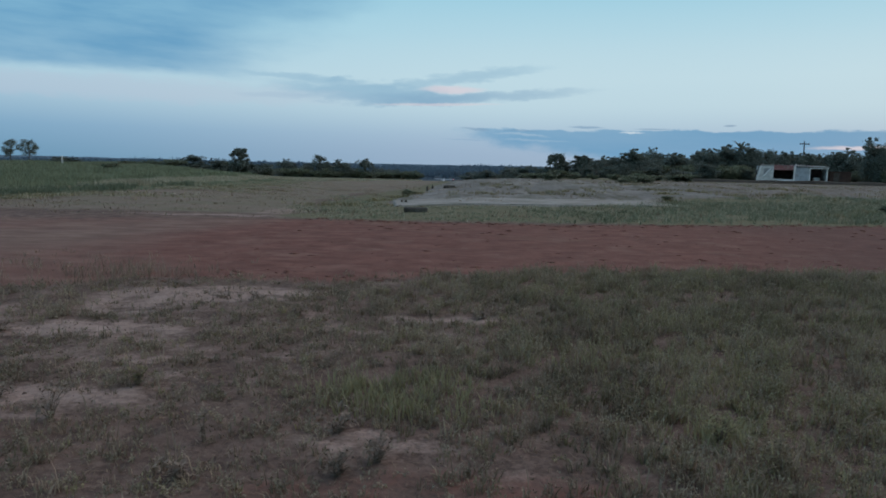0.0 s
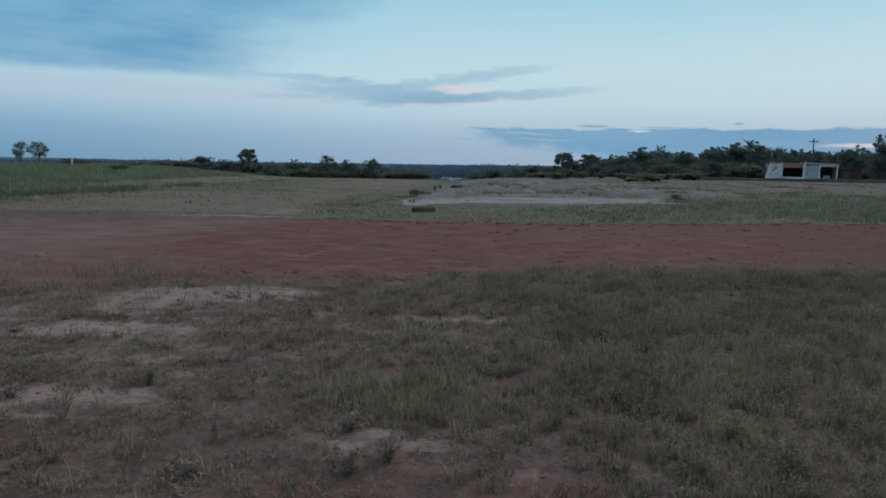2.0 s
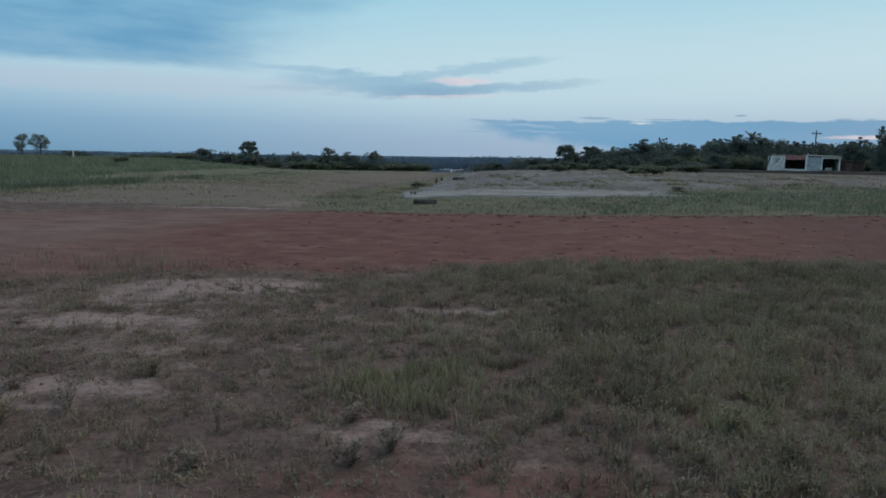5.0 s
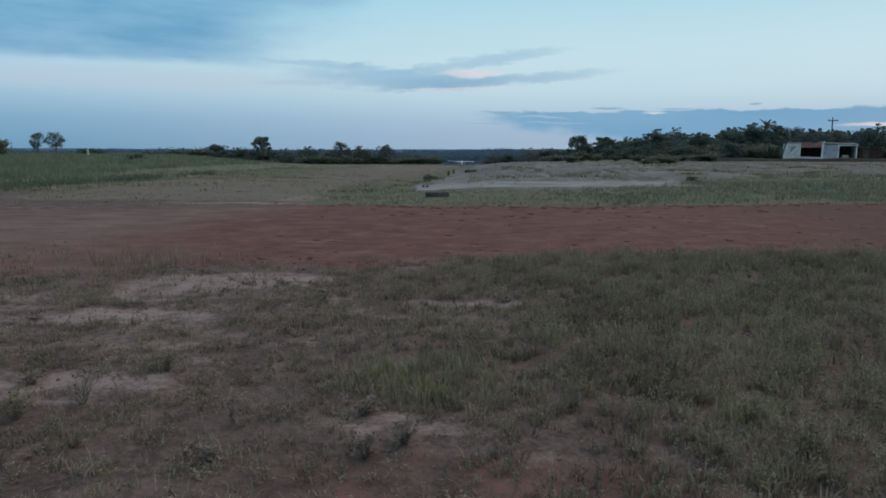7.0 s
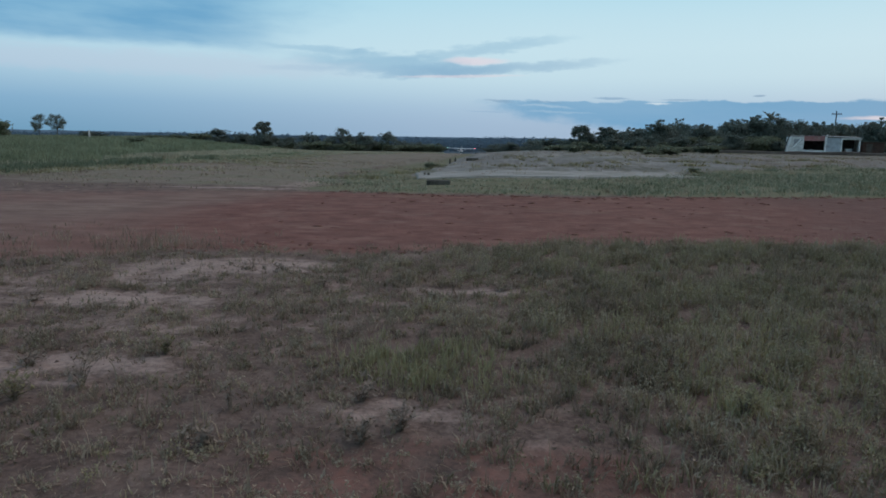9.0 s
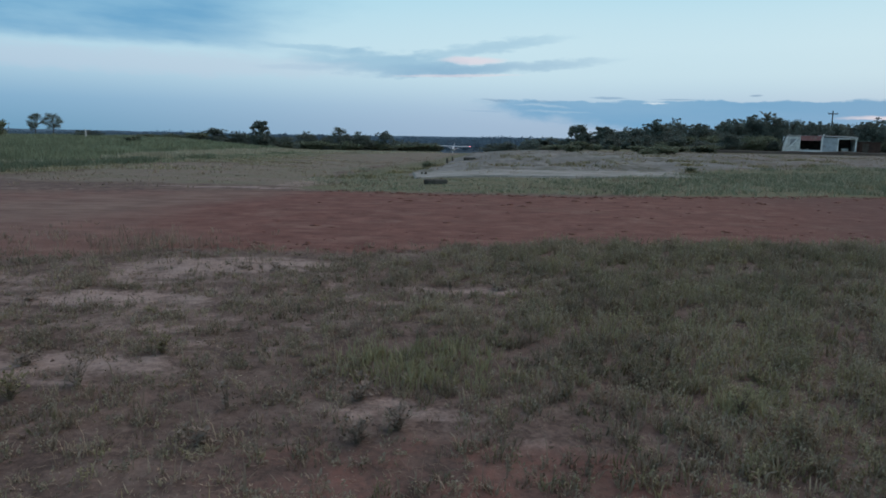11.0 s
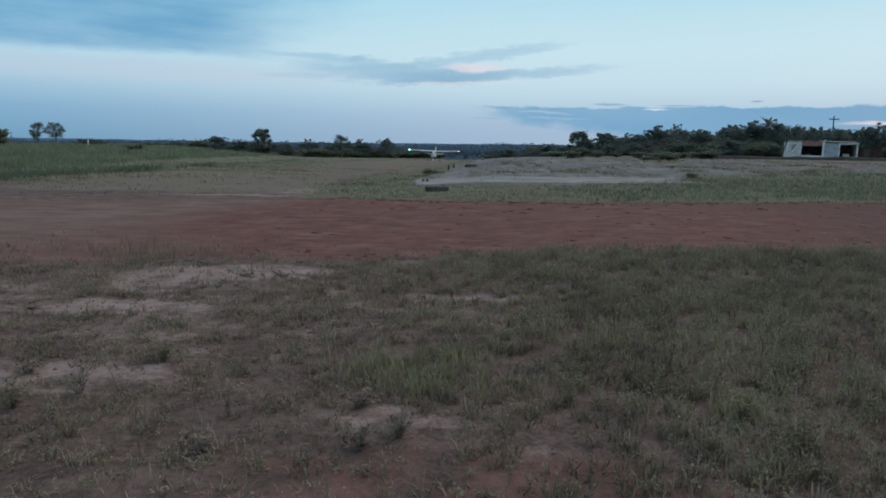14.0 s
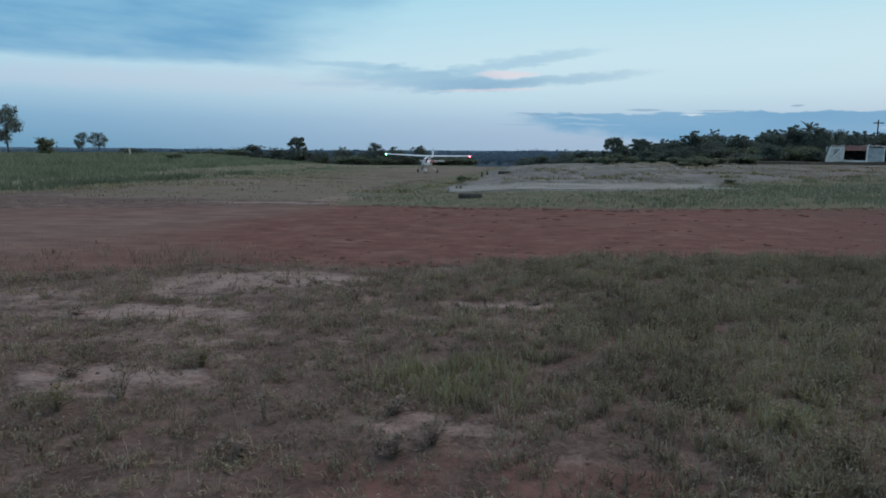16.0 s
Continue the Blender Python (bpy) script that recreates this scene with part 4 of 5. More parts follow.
# ---- trees and shrubs ----
def make_tree(name, seed, form, label, mat, size=0.05, per=60):
    """A tree one metre high and one wide, to be scaled when planted."""
    rng = np.random.default_rng(seed)
    root = tagged(new(name), label, "tree" if form != "shrub" else "shrub", kind="thing")
    bm = bmesh.new()
    cs, rs = [], []
    if form == "round":
        tube(bm, [(0, 0, -0.04), (0.01, 0, 0.2), (0.0, 0.02, 0.5), (0.03, 0, 0.8)], [0.035, 0.028, 0.018, 0.006])
        for i in range(15):
            a, z = rng.uniform(0, 2 * np.pi), 0.14 + 0.66 * rng.uniform(0, 1)
            r = 0.36 * math.sin(math.pi * min(1, (z + 0.28) / 1.2)) ** 0.6 * rng.uniform(0.35, 1.1)
            c = np.array((r * math.cos(a), r * math.sin(a), z))
            tube(bm, [(0, 0, z * 0.45), (c[0] * 0.5, c[1] * 0.5, z * 0.8), tuple(c)], [0.014, 0.009, 0.003], 5)
            lobe = rng.uniform(0.12, 0.20)
            for j in range(6):
                d = rng.normal(0, 1, 3)
                d *= lobe * rng.uniform(0.5, 1.15) / np.linalg.norm(d)
                cs.append(tuple(c + d * [1, 1, 0.75]))
                rs.append(rng.uniform(0.06, 0.12))
            for j in range(4):
                d = rng.normal(0, 1, 3) + [0, 0, 0.5]
                d *= lobe * rng.uniform(1.2, 1.75) / np.linalg.norm(d)
                cs.append(tuple(c + d * [1, 1, 0.8]))
                rs.append(rng.uniform(0.025, 0.05))
        for i in range(26):
            a, r = rng.uniform(0, 2 * np.pi), 0.42 * rng.uniform(0.1, 1.0)
            cs.append((r * math.cos(a), r * math.sin(a), rng.uniform(0.04, 0.46)))
            rs.append(rng.uniform(0.10, 0.16))
    elif form == "airy":
        tube(bm, [(0, 0, -0.03), (0.02, 0, 0.3), (-0.01, 0.02, 0.6), (0.02, 0, 0.93)], [0.022, 0.018, 0.012, 0.004])
        for i in range(30):
            a, z = rng.uniform(0, 2 * np.pi), rng.uniform(0.25, 0.95)
            r = 0.50 * rng.uniform(0.0, 1.0) ** 0.5 * (1 - 0.5 * abs(z - 0.62) / 0.33)
            cs.append((r * math.cos(a), r * math.sin(a), z))
            rs.append(rng.uniform(0.08, 0.15))
            tube(bm, [(0, 0, z - 0.2), (cs[-1][0] * 0.55, cs[-1][1] * 0.55, z - 0.06), cs[-1]], [0.009, 0.006, 0.002], 5)
    elif form == "layered":
        tube(bm, [(0, 0, -0.04), (0, 0.01, 0.4), (0.01, 0, 0.98)], [0.03, 0.02, 0.004])
        for i in range(48):
            z = rng.uniform(0.08, 0.96)
            a, r = rng.uniform(0, 2 * np.pi), (0.50 * (1 - z) ** 0.6 + 0.06) * rng.uniform(0.45, 1.0)
            cs.append((r * math.cos(a), r * math.sin(a), z))
            rs.append(rng.uniform(0.06, 0.12))
            if i % 2 == 0:
                tube(bm, [(0, 0, z - 0.05), (cs[-1][0] * 0.6, cs[-1][1] * 0.6, z), cs[-1]], [0.009, 0.006, 0.002], 5)
    else:
        for i in range(15):
            a, z = rng.uniform(0, 2 * np.pi), rng.uniform(0.12, 0.78)
            r = 0.42 * rng.uniform(0.1, 1.0) * (1 - 0.45 * z)
            cs.append((r * math.cos(a), r * math.sin(a), z))
            rs.append(rng.uniform(0.12, 0.22))
            tube(bm, [(0.02 * math.cos(a), 0.02 * math.sin(a), -0.04), (r * 0.5 * math.cos(a), r * 0.5 * math.sin(a), z * 0.6), cs[-1]], [0.012, 0.008, 0.003], 5)
    part("trunk" if form != "shrub" else "stems", bm, BARK, root)
    v, q = leaf_cloud(rng, cs, rs, per, size)
    v[:, 2] = np.maximum(v[:, 2], 0.0)
    soup("crown", v, q, None, mat, root)
    return root


def plant(proto, x, y, h, w, turn, first):
    z = float(land(x, y)) - 0.02
    m = Matrix.LocRotScale((x, y, z), Euler((0, 0, turn)), (w, w, h))
    if first:
        proto.matrix_basis = m
        return proto
    ob = copy_thing(proto, Matrix.Identity(4))
    ob.matrix_basis = m
    return ob


def woods():
    rng = random.Random(3)
    protos = {
        "round": [make_tree("broadleaf_tree", s, "round", "dark green bushy broadleaf tree in the hedgerow", LEAF, 0.020, 75) for s in (1, 2, 3, 11, 12, 13)],
        "airy": [make_tree("slender_tree", s, "airy", "slender tree with open crown and bare trunk", LEAF, 0.020, 120) for s in (4, 5)],
        "layered": [make_tree("spreading_tree", s, "layered", "dark tree with spreading layered branches", LEAF, 0.026, 120) for s in (6, 7)],
        "shrub": [make_tree("shrub", s, "shrub", "low dense green shrub in rough grass", SHRUB, 0.05, 90) for s in (8, 9, 10)],
    }
    used = set()

    def put(form, x, y, h, w):
        ps = protos[form]
        p = ps[rng.randrange(len(ps))]
        plant(p, x, y, h, w, rng.uniform(0, 6.28), p not in used)
        used.add(p)
    for form, x, y, h, w in (
            ("round", 18.0, 150, 3.5, 4.4), ("round", 15.2, 158, 3.4, 7.0), ("round", 11.2, 172, 3.0, 8.0), ("round", 8.0, 185, 2.8, 8.0), ("round", 16.8, 150, 2.9, 6.0), ("layered", 21.4, 132, 4.8, 6.8), ("layered", 25.8, 130, 4.3, 6.2), ("round", 23.6, 134, 3.4, 5.0), ("round", 28.6, 133, 3.4, 5.0), ("round", 19.8, 140, 2.8, 5.0), ("round", 31.1, 128, 4.3, 6.0),
            ("round", 34.4, 125, 5.4, 7.4), ("round", 39.0, 128, 2.8, 6.3), ("round", 43.0, 128, 4.7, 7.3), ("round", 48.8, 130, 5.8, 6.6),
            ("round", 52.5, 130, 6.1, 6.6), ("round", 56.4, 130, 6.0, 6.0), ("round", 54.2, 131.5, 6.5, 6.0), ("round", 57.6, 131.5, 6.3, 6.0), ("airy", 61.0, 132, 5.5, 4.8), ("round", 61.5, 136, 4.6, 5.5), ("round", 65.6, 132, 5.7, 6.4), ("round", 70.0, 134, 5.4, 6.2),
            ("round", 74.6, 130, 5.8, 7.4), ("round", 78.8, 130, 5.6, 6.4), ("round", 72.6, 117, 7.6, 7.0), ("round", 84, 128, 6.5, 8.0), ("round", 80, 116, 7, 7), ("round", 90, 120, 7, 9),
            ("round", -108.7, 200, 2.1, 9.8), ("shrub", -65.2, 170, 2.4, 7.0), ("round", -62.8, 175, 3.8, 7.8), ("round", -56.5, 175, 3.5, 6.4),
            ("layered", -52.3, 180, 6.7, 7.6), ("round", -53.5, 182, 3.6, 7.0), ("round", -50.6, 183, 3.6, 7.0), ("round", -47.7, 215, 5.9, 8.8), ("airy", -39.0, 220, 7.2, 7.0), ("round", -38.0, 224, 5.6, 9.0), ("round", -31.9, 220, 6.2, 9.0),
            ("round", -25.0, 225, 6.8, 7.4), ("round", -17.7, 260, 4.2, 10.6), ("round", -15.0, 300, 4.6, 10.5), ("airy", -160.8, 260, 7.8, 6.8), ("airy", -157.0, 265, 8.2, 7.4),
            ("airy", -125.0, 170, 12.6, 9.0), ("shrub", -121.6, 180, 5.2, 7.8), ("shrub", -89.7, 200, 1.2, 9.8), ("shrub", -79.0, 190, 1.7, 9.3),
            ("round", -50.8, 200, 3.9, 8.2), ("round", -43.5, 222, 5.0, 9.0), ("round", -21.2, 240, 4.3, 9.8), ("round", -70, 182, 2.2, 8.0), ("round", -35, 222, 4.8, 9)):
        put(form, x, y, h, w)
    for i in range(44):
        x = 27 + i * 1.6 + rng.uniform(-1, 1)
        put("round", x, 139 + rng.uniform(-3, 8), (3.5 + 2.3 * min(1, (x - 27) / 15)) * rng.uniform(0.75, 1.08), rng.uniform(5, 7))
    for i in range(12):
        put("round", 67 + i * 2.4 + rng.uniform(-0.8, 0.8), 137 + rng.uniform(-2, 5), rng.uniform(4.6, 5.6), rng.uniform(5.5, 7))
    # undergrowth before the trees
    for i in range(62):
        x = 17 + i * 1.15 + rng.uniform(-1, 1)
        y = 122 + rng.uniform(-9, 4) if x > 24 else 140 + rng.uniform(-6, 6)
        if 44 < x < 70:
            y = 121 + rng.uniform(0, 5)
        put("shrub" if rng.random() < 0.5 else "round", x, y, rng.uniform(1.2, 3.0), rng.uniform(3.0, 6.0))
    for i in range(12):
        put("shrub", 12 + i * 1.9 + rng.uniform(-1, 1), 92 + rng.uniform(-6, 14), rng.uniform(0.7, 1.5), rng.uniform(2.0, 4.0))
    for i in range(18):
        x = -60 + i * 3.0
        put("shrub", x, 196 + 0.8 * (x + 60) + rng.uniform(-6, 6), rng.uniform(2.2, 3.6), rng.uniform(6, 9))
    for x, y, h, w in ((-1.9, 40.5, 0.42, 1.2), (11.5, 35.4, 0.34, 0.8), (21.0, 76, 1.0, 3.4), (22.6, 78, 1.2, 3.2), (19.6, 74, 0.7, 3.0), (18.2, 27.9, 0.5, 1.6), (-44, 92, 1.3, 3.4)):
        put("shrub", x, y, h, w)


woods()


def far_woods():
    """Wooded rise beyond the end of the airstrip, and the last ridge."""
    rng = np.random.default_rng(21)
    n = 8000
    x = rng.uniform(-900, 900, n)
    y = rng.uniform(660, 1050, n)
    z = land(x, y)
    h = rng.uniform(3.5, 10.5, n) * (1 + 0.3 * wave(x, y, 0.03, 1.0)) + 2.8 * wave(x, y, 0.011, 2.0)
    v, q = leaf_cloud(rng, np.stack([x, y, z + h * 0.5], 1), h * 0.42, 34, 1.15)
    tagged(soup("far_woods", v, q, None, WOODS), "distant dark wooded hillside, haze painted into its leaf colour", "woods", kind="stuff")


far_woods()


def ridge():
    m = bpy.data.materials.new("ridge_haze_glow")
    m.use_nodes = True
    k = Nodes(m.node_tree)
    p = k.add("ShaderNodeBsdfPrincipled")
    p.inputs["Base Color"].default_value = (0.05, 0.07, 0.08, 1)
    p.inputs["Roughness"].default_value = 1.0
    # The ridge itself emits blue, which stands in for haze before it.
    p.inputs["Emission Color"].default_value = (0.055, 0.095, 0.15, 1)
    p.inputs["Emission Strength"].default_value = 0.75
    k.put(p.outputs[0], k.add("ShaderNodeOutputMaterial").inputs[0])
    a = np.radians(np.linspace(-80, 80, 500))
    top = 0.5 + 4 * wave(a * 8, a * 3, 1.0, 1.0) + 1.5 * wave(a * 160, a * 90, 1.0, 1.0) + 10 * ss(-0.2, -0.6, a)
    lo = np.stack([4300 * np.sin(a), 4300 * np.cos(a), np.full_like(a, -40)], 1)
    mid = np.stack([4300 * np.sin(a), 4300 * np.cos(a), top], 1)
    back = np.stack([4500 * np.sin(a), 4500 * np.cos(a), np.full_like(a, -40)], 1)
    n = len(a)
    i = np.arange(n - 1)
    q = np.r_[np.stack([i, i + 1, i + 1 + n, i + n], 1), np.stack([i + n, i + 1 + n, i + 1 + 2 * n, i + 2 * n], 1)]
    tagged(soup("backdrop", np.r_[lo, mid, back], q, None, m), "distant ridge on the horizon, haze put in as blue glow", "backdrop", kind="structure")


ridge()


def palm():
    root = tagged(new("palm_tree"), "tall palm tree with drooping dark fronds", "tree", kind="thing")
    x, y, h = 55.7, 131.0, 6.35
    root.matrix_basis = pose(x, y, float(land(x, y)) - 0.05)
    bm = bmesh.new()
    tube(bm, [(0, 0, 0), (0.06, 0, 2.2), (0.02, 0.05, 4.5), (0, 0, h - 0.7)], [0.22, 0.17, 0.15, 0.12], 9)
    part("trunk", bm, BARK, root)
    rng = random.Random(4)
    for i in range(15):
        bm = bmesh.new()
        a = 2 * math.pi * i / 15 + rng.uniform(-0.2, 0.2)
        up = rng.uniform(0.4, 2.6)
        last = None
        for j in range(9):
            s = j / 8
            r, z = (2.5 - 0.4 * up) * s, h - 0.7 + up * 1.4 * s - (0.9 + 0.4 * up) * s * s
            c = Vector((r * math.cos(a), r * math.sin(a), z))
            w = 0.24 * math.sin(math.pi * (0.12 + 0.85 * s))
            side = Vector((-math.sin(a), math.cos(a), 0))
            row = [bm.verts.new(c + side * w - Vector((0, 0, w * 0.6))), bm.verts.new(c), bm.verts.new(c - side * w - Vector((0, 0, w * 0.6)))]
            if last:
                bm.faces.new((last[0], row[0], row[1], last[1]))
                bm.faces.new((last[1], row[1], row[2], last[2]))
            last = row
        part("frond", bm, LEAF, root)


palm()


def utility_pole():
    root = tagged(new("utility_pole"), "thin wooden utility pole with crossarm behind the trees", "pole", kind="thing")
    root.matrix_basis = pose(77.3, 150, float(land(77.3, 150)) - 0.1)
    part("post", tube(bmesh.new(), [(0, 0, 0), (0, 0, 4), (0, 0, 8.3)], [0.15, 0.13, 0.11], 8), DARK_WOOD, root)
    part("crossarm", box(bmesh.new(), -1.05, 1.05, -0.08, -0.2, 7.55, 7.72), DARK_WOOD, root)
    for x in (-0.9, -0.45, 0.45, 0.9):
        part("insulator", tube(bmesh.new(), [(x, -0.14, 7.72), (x, -0.14, 7.8), (x, -0.14, 7.9)], [0.05, 0.07, 0.03], 6), CONCRETE, root)


utility_pole()


# ---- the ruined building ----
def ruin():
    root = tagged(new("ruined_building"), "derelict low white building with open dark bays", "building", kind="thing")
    root.matrix_basis = pose(50.9, 112.2, float(land(50.9, 112.2)), 0, 0, -math.degrees(math.atan2(3.3, 9.7))) @ Matrix.Diagonal((0.9, 0.9, 0.96, 1))
    part("front_wall", loft(bmesh.new(), [[(-0.42, y, 0), (2.35, y, 0), (2.35, y, 2.55), (0.22, y, 2.55)] for y in (0, 0.2)]), PLASTER, root, "stained plaster wall with a leaning end")
    part("parapet", box(bmesh.new(), 0.1, 2.45, -0.03, 0.23, 2.552, 2.78), RUBBLE, root)
    bm = bmesh.new()
    loft(bm, [[(0.75, -0.012, 0.7), (0.75, -0.012, 2.2), (2.2, -0.012, 2.2)], [(0.75, -0.004, 0.7), (0.75, -0.004, 2.2), (2.2, -0.004, 2.2)]])
    part("plaster_patch", bm, TILE, root, "grey triangle of bare plaster")
    part("sill_wall", box(bmesh.new(), 2.352, 5.75, 0, 0.2, 0, 0.42), LIMEWASH, root)
    part("fascia", box(bmesh.new(), 2.352, 5.75, -0.04, 0.2, 1.95, 2.72), RED_PAINT, root, "faded red painted fascia")
    rows = []
    for i in range(47):
        x, d = 5.752 + i * 0.05, 0.022 if i % 4 in (1, 2) else 0.0
        rows.append([(x, -0.02 - d, 0), (x, 0.12, 0), (x, 0.12, 2.42), (x, -0.02 - d, 2.42 + 0.03 * math.sin(i * 0.7))])
    part("sheet_wall", loft(bmesh.new(), rows), SHEET, root, "grey ribbed metal sheet wall")
    part("corner_strip", loft(bmesh.new(), [[(-0.46, y, 0), (-0.20, y, 0), (0.42, y, 2.6), (0.18, y, 2.6)] for y in (-0.05, -0.003)]), LIMEWASH, root, "white leaning corner strip")
    part("brace", box(bmesh.new(), -0.11, 0.11, -0.045, -0.014, 0, 1.95, pose(0.62, 0, 0.75, 0, 42, 0)), LIMEWASH, root, "white diagonal brace")
    part("plinth", box(bmesh.new(), 0.38, 2.36, -0.06, -0.003, 0.0, 0.34), LIMEWASH, root, "white plinth")
    part("pier", loft(bmesh.new(), [[(5.55, y, 0), (5.80, y, 0), (5.86, y, 2.2), (6.0, y, 2.95), (5.82, y, 3.02), (5.70, y, 2.7), (5.55, y, 2.62)] for y in (-0.12, -0.045)]), LIMEWASH, root, "broken white pier")
    part("post", box(bmesh.new(), 8.052, 8.25, -0.02, 0.18, 0, 2.2), LIMEWASH, root, "white concrete post")
    part("post", box(bmesh.new(), 10.75, 10.97, -0.02, 0.2, 0, 2.2), LIMEWASH, root, "white concrete post")
    part("lintel", box(bmesh.new(), 8.052, 11.1, -0.05, 0.22, 2.2, 2.42), LIMEWASH, root, "white concrete beam")
    part("side_wall", box(bmesh.new(), 0, 0.2, 0.202, 4.6, 0, 2.5), PLASTER, root)
    part("side_wall", box(bmesh.new(), 10.78, 10.98, 0.202, 4.6, 0, 2.2), PLASTER, root)
    part("inner_wall", box(bmesh.new(), 5.8, 6.0, 0.202, 4.4, 0, 2.4), INNER_SHADE, root)
    part("back_wall", box(bmesh.new(), 0.0, 10.98, 4.602, 4.8, 0, 2.4), INNER_SHADE, root, "rear wall painted dark for the shade inside")
    part("inner_floor", box(bmesh.new(), 0.2, 10.7, 0.25, 4.6, -0.1, 0.04), INNER_SHADE, root)
    bm = bmesh.new()
    loft(bm, [[(5.6, -0.3, 2.62), (11.2, -0.3, 2.45), (11.2, -0.3, 2.53), (5.6, -0.3, 2.72)], [(5.6, 5.0, 2.75), (11.2, 5.0, 2.6), (11.2, 5.0, 2.68), (5.6, 5.0, 2.85)]])
    part("roof", bm, TILE, root, "sagging grey roof sheets")
    part("roof", box(bmesh.new(), 0, 5.59, 0.21, 4.8, 2.5, 2.6), TILE, root)
    rng = random.Random(7)
    for i in range(9):
        x = 0.3 + rng.uniform(0, 5.2)
        s = rng.uniform(0.08, 0.2)
        bm = bmesh.new()
        bmesh.ops.create_icosphere(bm, subdivisions=1, radius=s)
        for v in bm.verts:
            v.co = Vector((v.co.x * 1.5 + x, v.co.y + 0.1, v.co.z * 0.8 + (2.8 if i < 5 else 0.46)))
        part("broken_block", bm, RUBBLE, root)
    bm = bmesh.new()
    for i in range(26):
        x = rng.uniform(0.5, 9.0)
        g = bmesh.ops.create_icosphere(bm, subdivisions=1, radius=rng.uniform(0.06, 0.2))
        bmesh.ops.translate(bm, verts=g["verts"], vec=(x, rng.uniform(-1.2, -0.25), 0.05))
    ob = tagged(part("rubble", bm, RUBBLE), "scattered pale rubble before the ruined wall", "rubble", kind="stuff")
    ob.matrix_basis = root.matrix_basis.copy()
    # leaning post at the corner
    post = tagged(part("leaning_post", tube(bmesh.new(), [(-0.9, -0.5, -0.05), (-0.45, -0.3, 1.3), (0.02, -0.12, 2.85)], [0.1, 0.09, 0.07], 8), DARK_WOOD), "dark wooden post leaning against the ruin", "post", kind="thing")
    post.matrix_basis = root.matrix_basis.copy()
    # pale crate inside the bay
    crate = tagged(new("crate"), "pale wooden crate inside the open bay", "crate", kind="thing")
    crate.matrix_basis = root.matrix_basis @ pose(9.0, 1.3, 0)
    part("box", box(bmesh.new(), 0, 1.0, 0, 0.7, 0, 0.7, bevel=0.03), PLASTER, crate)
    part("lid", box(bmesh.new(), -0.04, 1.04, -0.04, 0.74, 0.702, 0.76), PLASTER, crate)
    shed = tagged(new("rusty_shed"), "low rusty sheet metal shed beside the ruin", "shed", kind="thing")
    shed.matrix_basis = root.matrix_basis @ pose(11.6, 1.2, 0)
    part("body", box(bmesh.new(), 0, 3.2, 0, 2.4, 0, 1.75), RUST, shed)
    part("roof", box(bmesh.new(), -0.15, 3.35, -0.2, 2.6, 1.752, 1.85), RUST, shed)
    part("door", box(bmesh.new(), 0.5, 1.4, -0.03, -0.002, 0, 1.6), DARK_WOOD, shed)


ruin()


def earth_bank():
    """Low dark bank in front of the ruin."""
    n = 90
    xs = np.linspace(30, 120, n)
    ys = np.interp(xs, [30, 37, 50, 66, 120], [100, 97, 93, 88, 70])
    prof = [(-1.0, -0.05), (-0.5, 0.38), (0.1, 0.52), (1.0, 0.42), (2.4, -0.05)]
    v, q = [], []
    for i in range(n):
        for dy, z in prof:
            x, y = xs[i], ys[i] + dy
            v.append((x, y, float(land(x, y)) + z * (0.8 + 0.25 * float(wave(x, y, 0.9))) * float(ss(30, 36, x))))
    for i in range(n - 1):
        for j in range(4):
            q.append((i * 5 + j, i * 5 + j + 1, i * 5 + j + 6, i * 5 + j + 5))
    tagged(soup("earth_bank", v, q, None, BANK), "low dark earth bank edging the apron", "bank", kind="structure")


earth_bank()


# ---- remains on the old apron ----
def concrete_slab():
    """Broken pale slab along the front of the apron."""
    nx, ny = 110, 14
    a, b = np.meshgrid(np.linspace(0, 1, nx), np.linspace(0, 1, ny), indexing="ij")
    y = 29.3 + 1.4 * a ** 2 + (5.9 - 1.2 * a) * b
    x0 = -2.0 - 0.5 * b
    x = x0 + (10.5 - x0) * a
    x = x + 0.35 * wave(x, y, 1.3, 1.0) * (a > 0.97) * 2.0 + 0.12 * wave(x, y * 3, 2.3, 5.0) * (a < 0.01)
    y = y + 0.18 * wave(x, x * 0.3, 2.6, 2.0) * ((b < 0.01) | (b > 0.99))
    top = land(x, y) + 0.045 + 0.008 * wave(x, y, 1.8, 3.0)
    v = np.r_[np.stack([x, y, top], -1).reshape(-1, 3), np.stack([x, y, top - 0.16], -1).reshape(-1, 3)]
    n = nx * ny
    i = (np.arange(nx - 1)[:, None] * ny + np.arange(ny - 1)[None]).ravel()
    q = [np.stack([i, i + ny, i + ny + 1, i + 1], 1)]
    rim = np.r_[np.arange(nx) * ny, (nx - 1) * ny + np.arange(1, ny), np.arange(nx - 2, -1, -1) * ny + ny - 1, np.arange(ny - 2, -1, -1)]
    q.append(np.stack([rim[:-1], rim[:-1] + n, rim[1:] + n, rim[1:]], 1))
    tagged(soup("pavement", v, np.concatenate(q), None, SLAB), "broken pale concrete slab edging the old apron", "pavement", kind="structure")


concrete_slab()


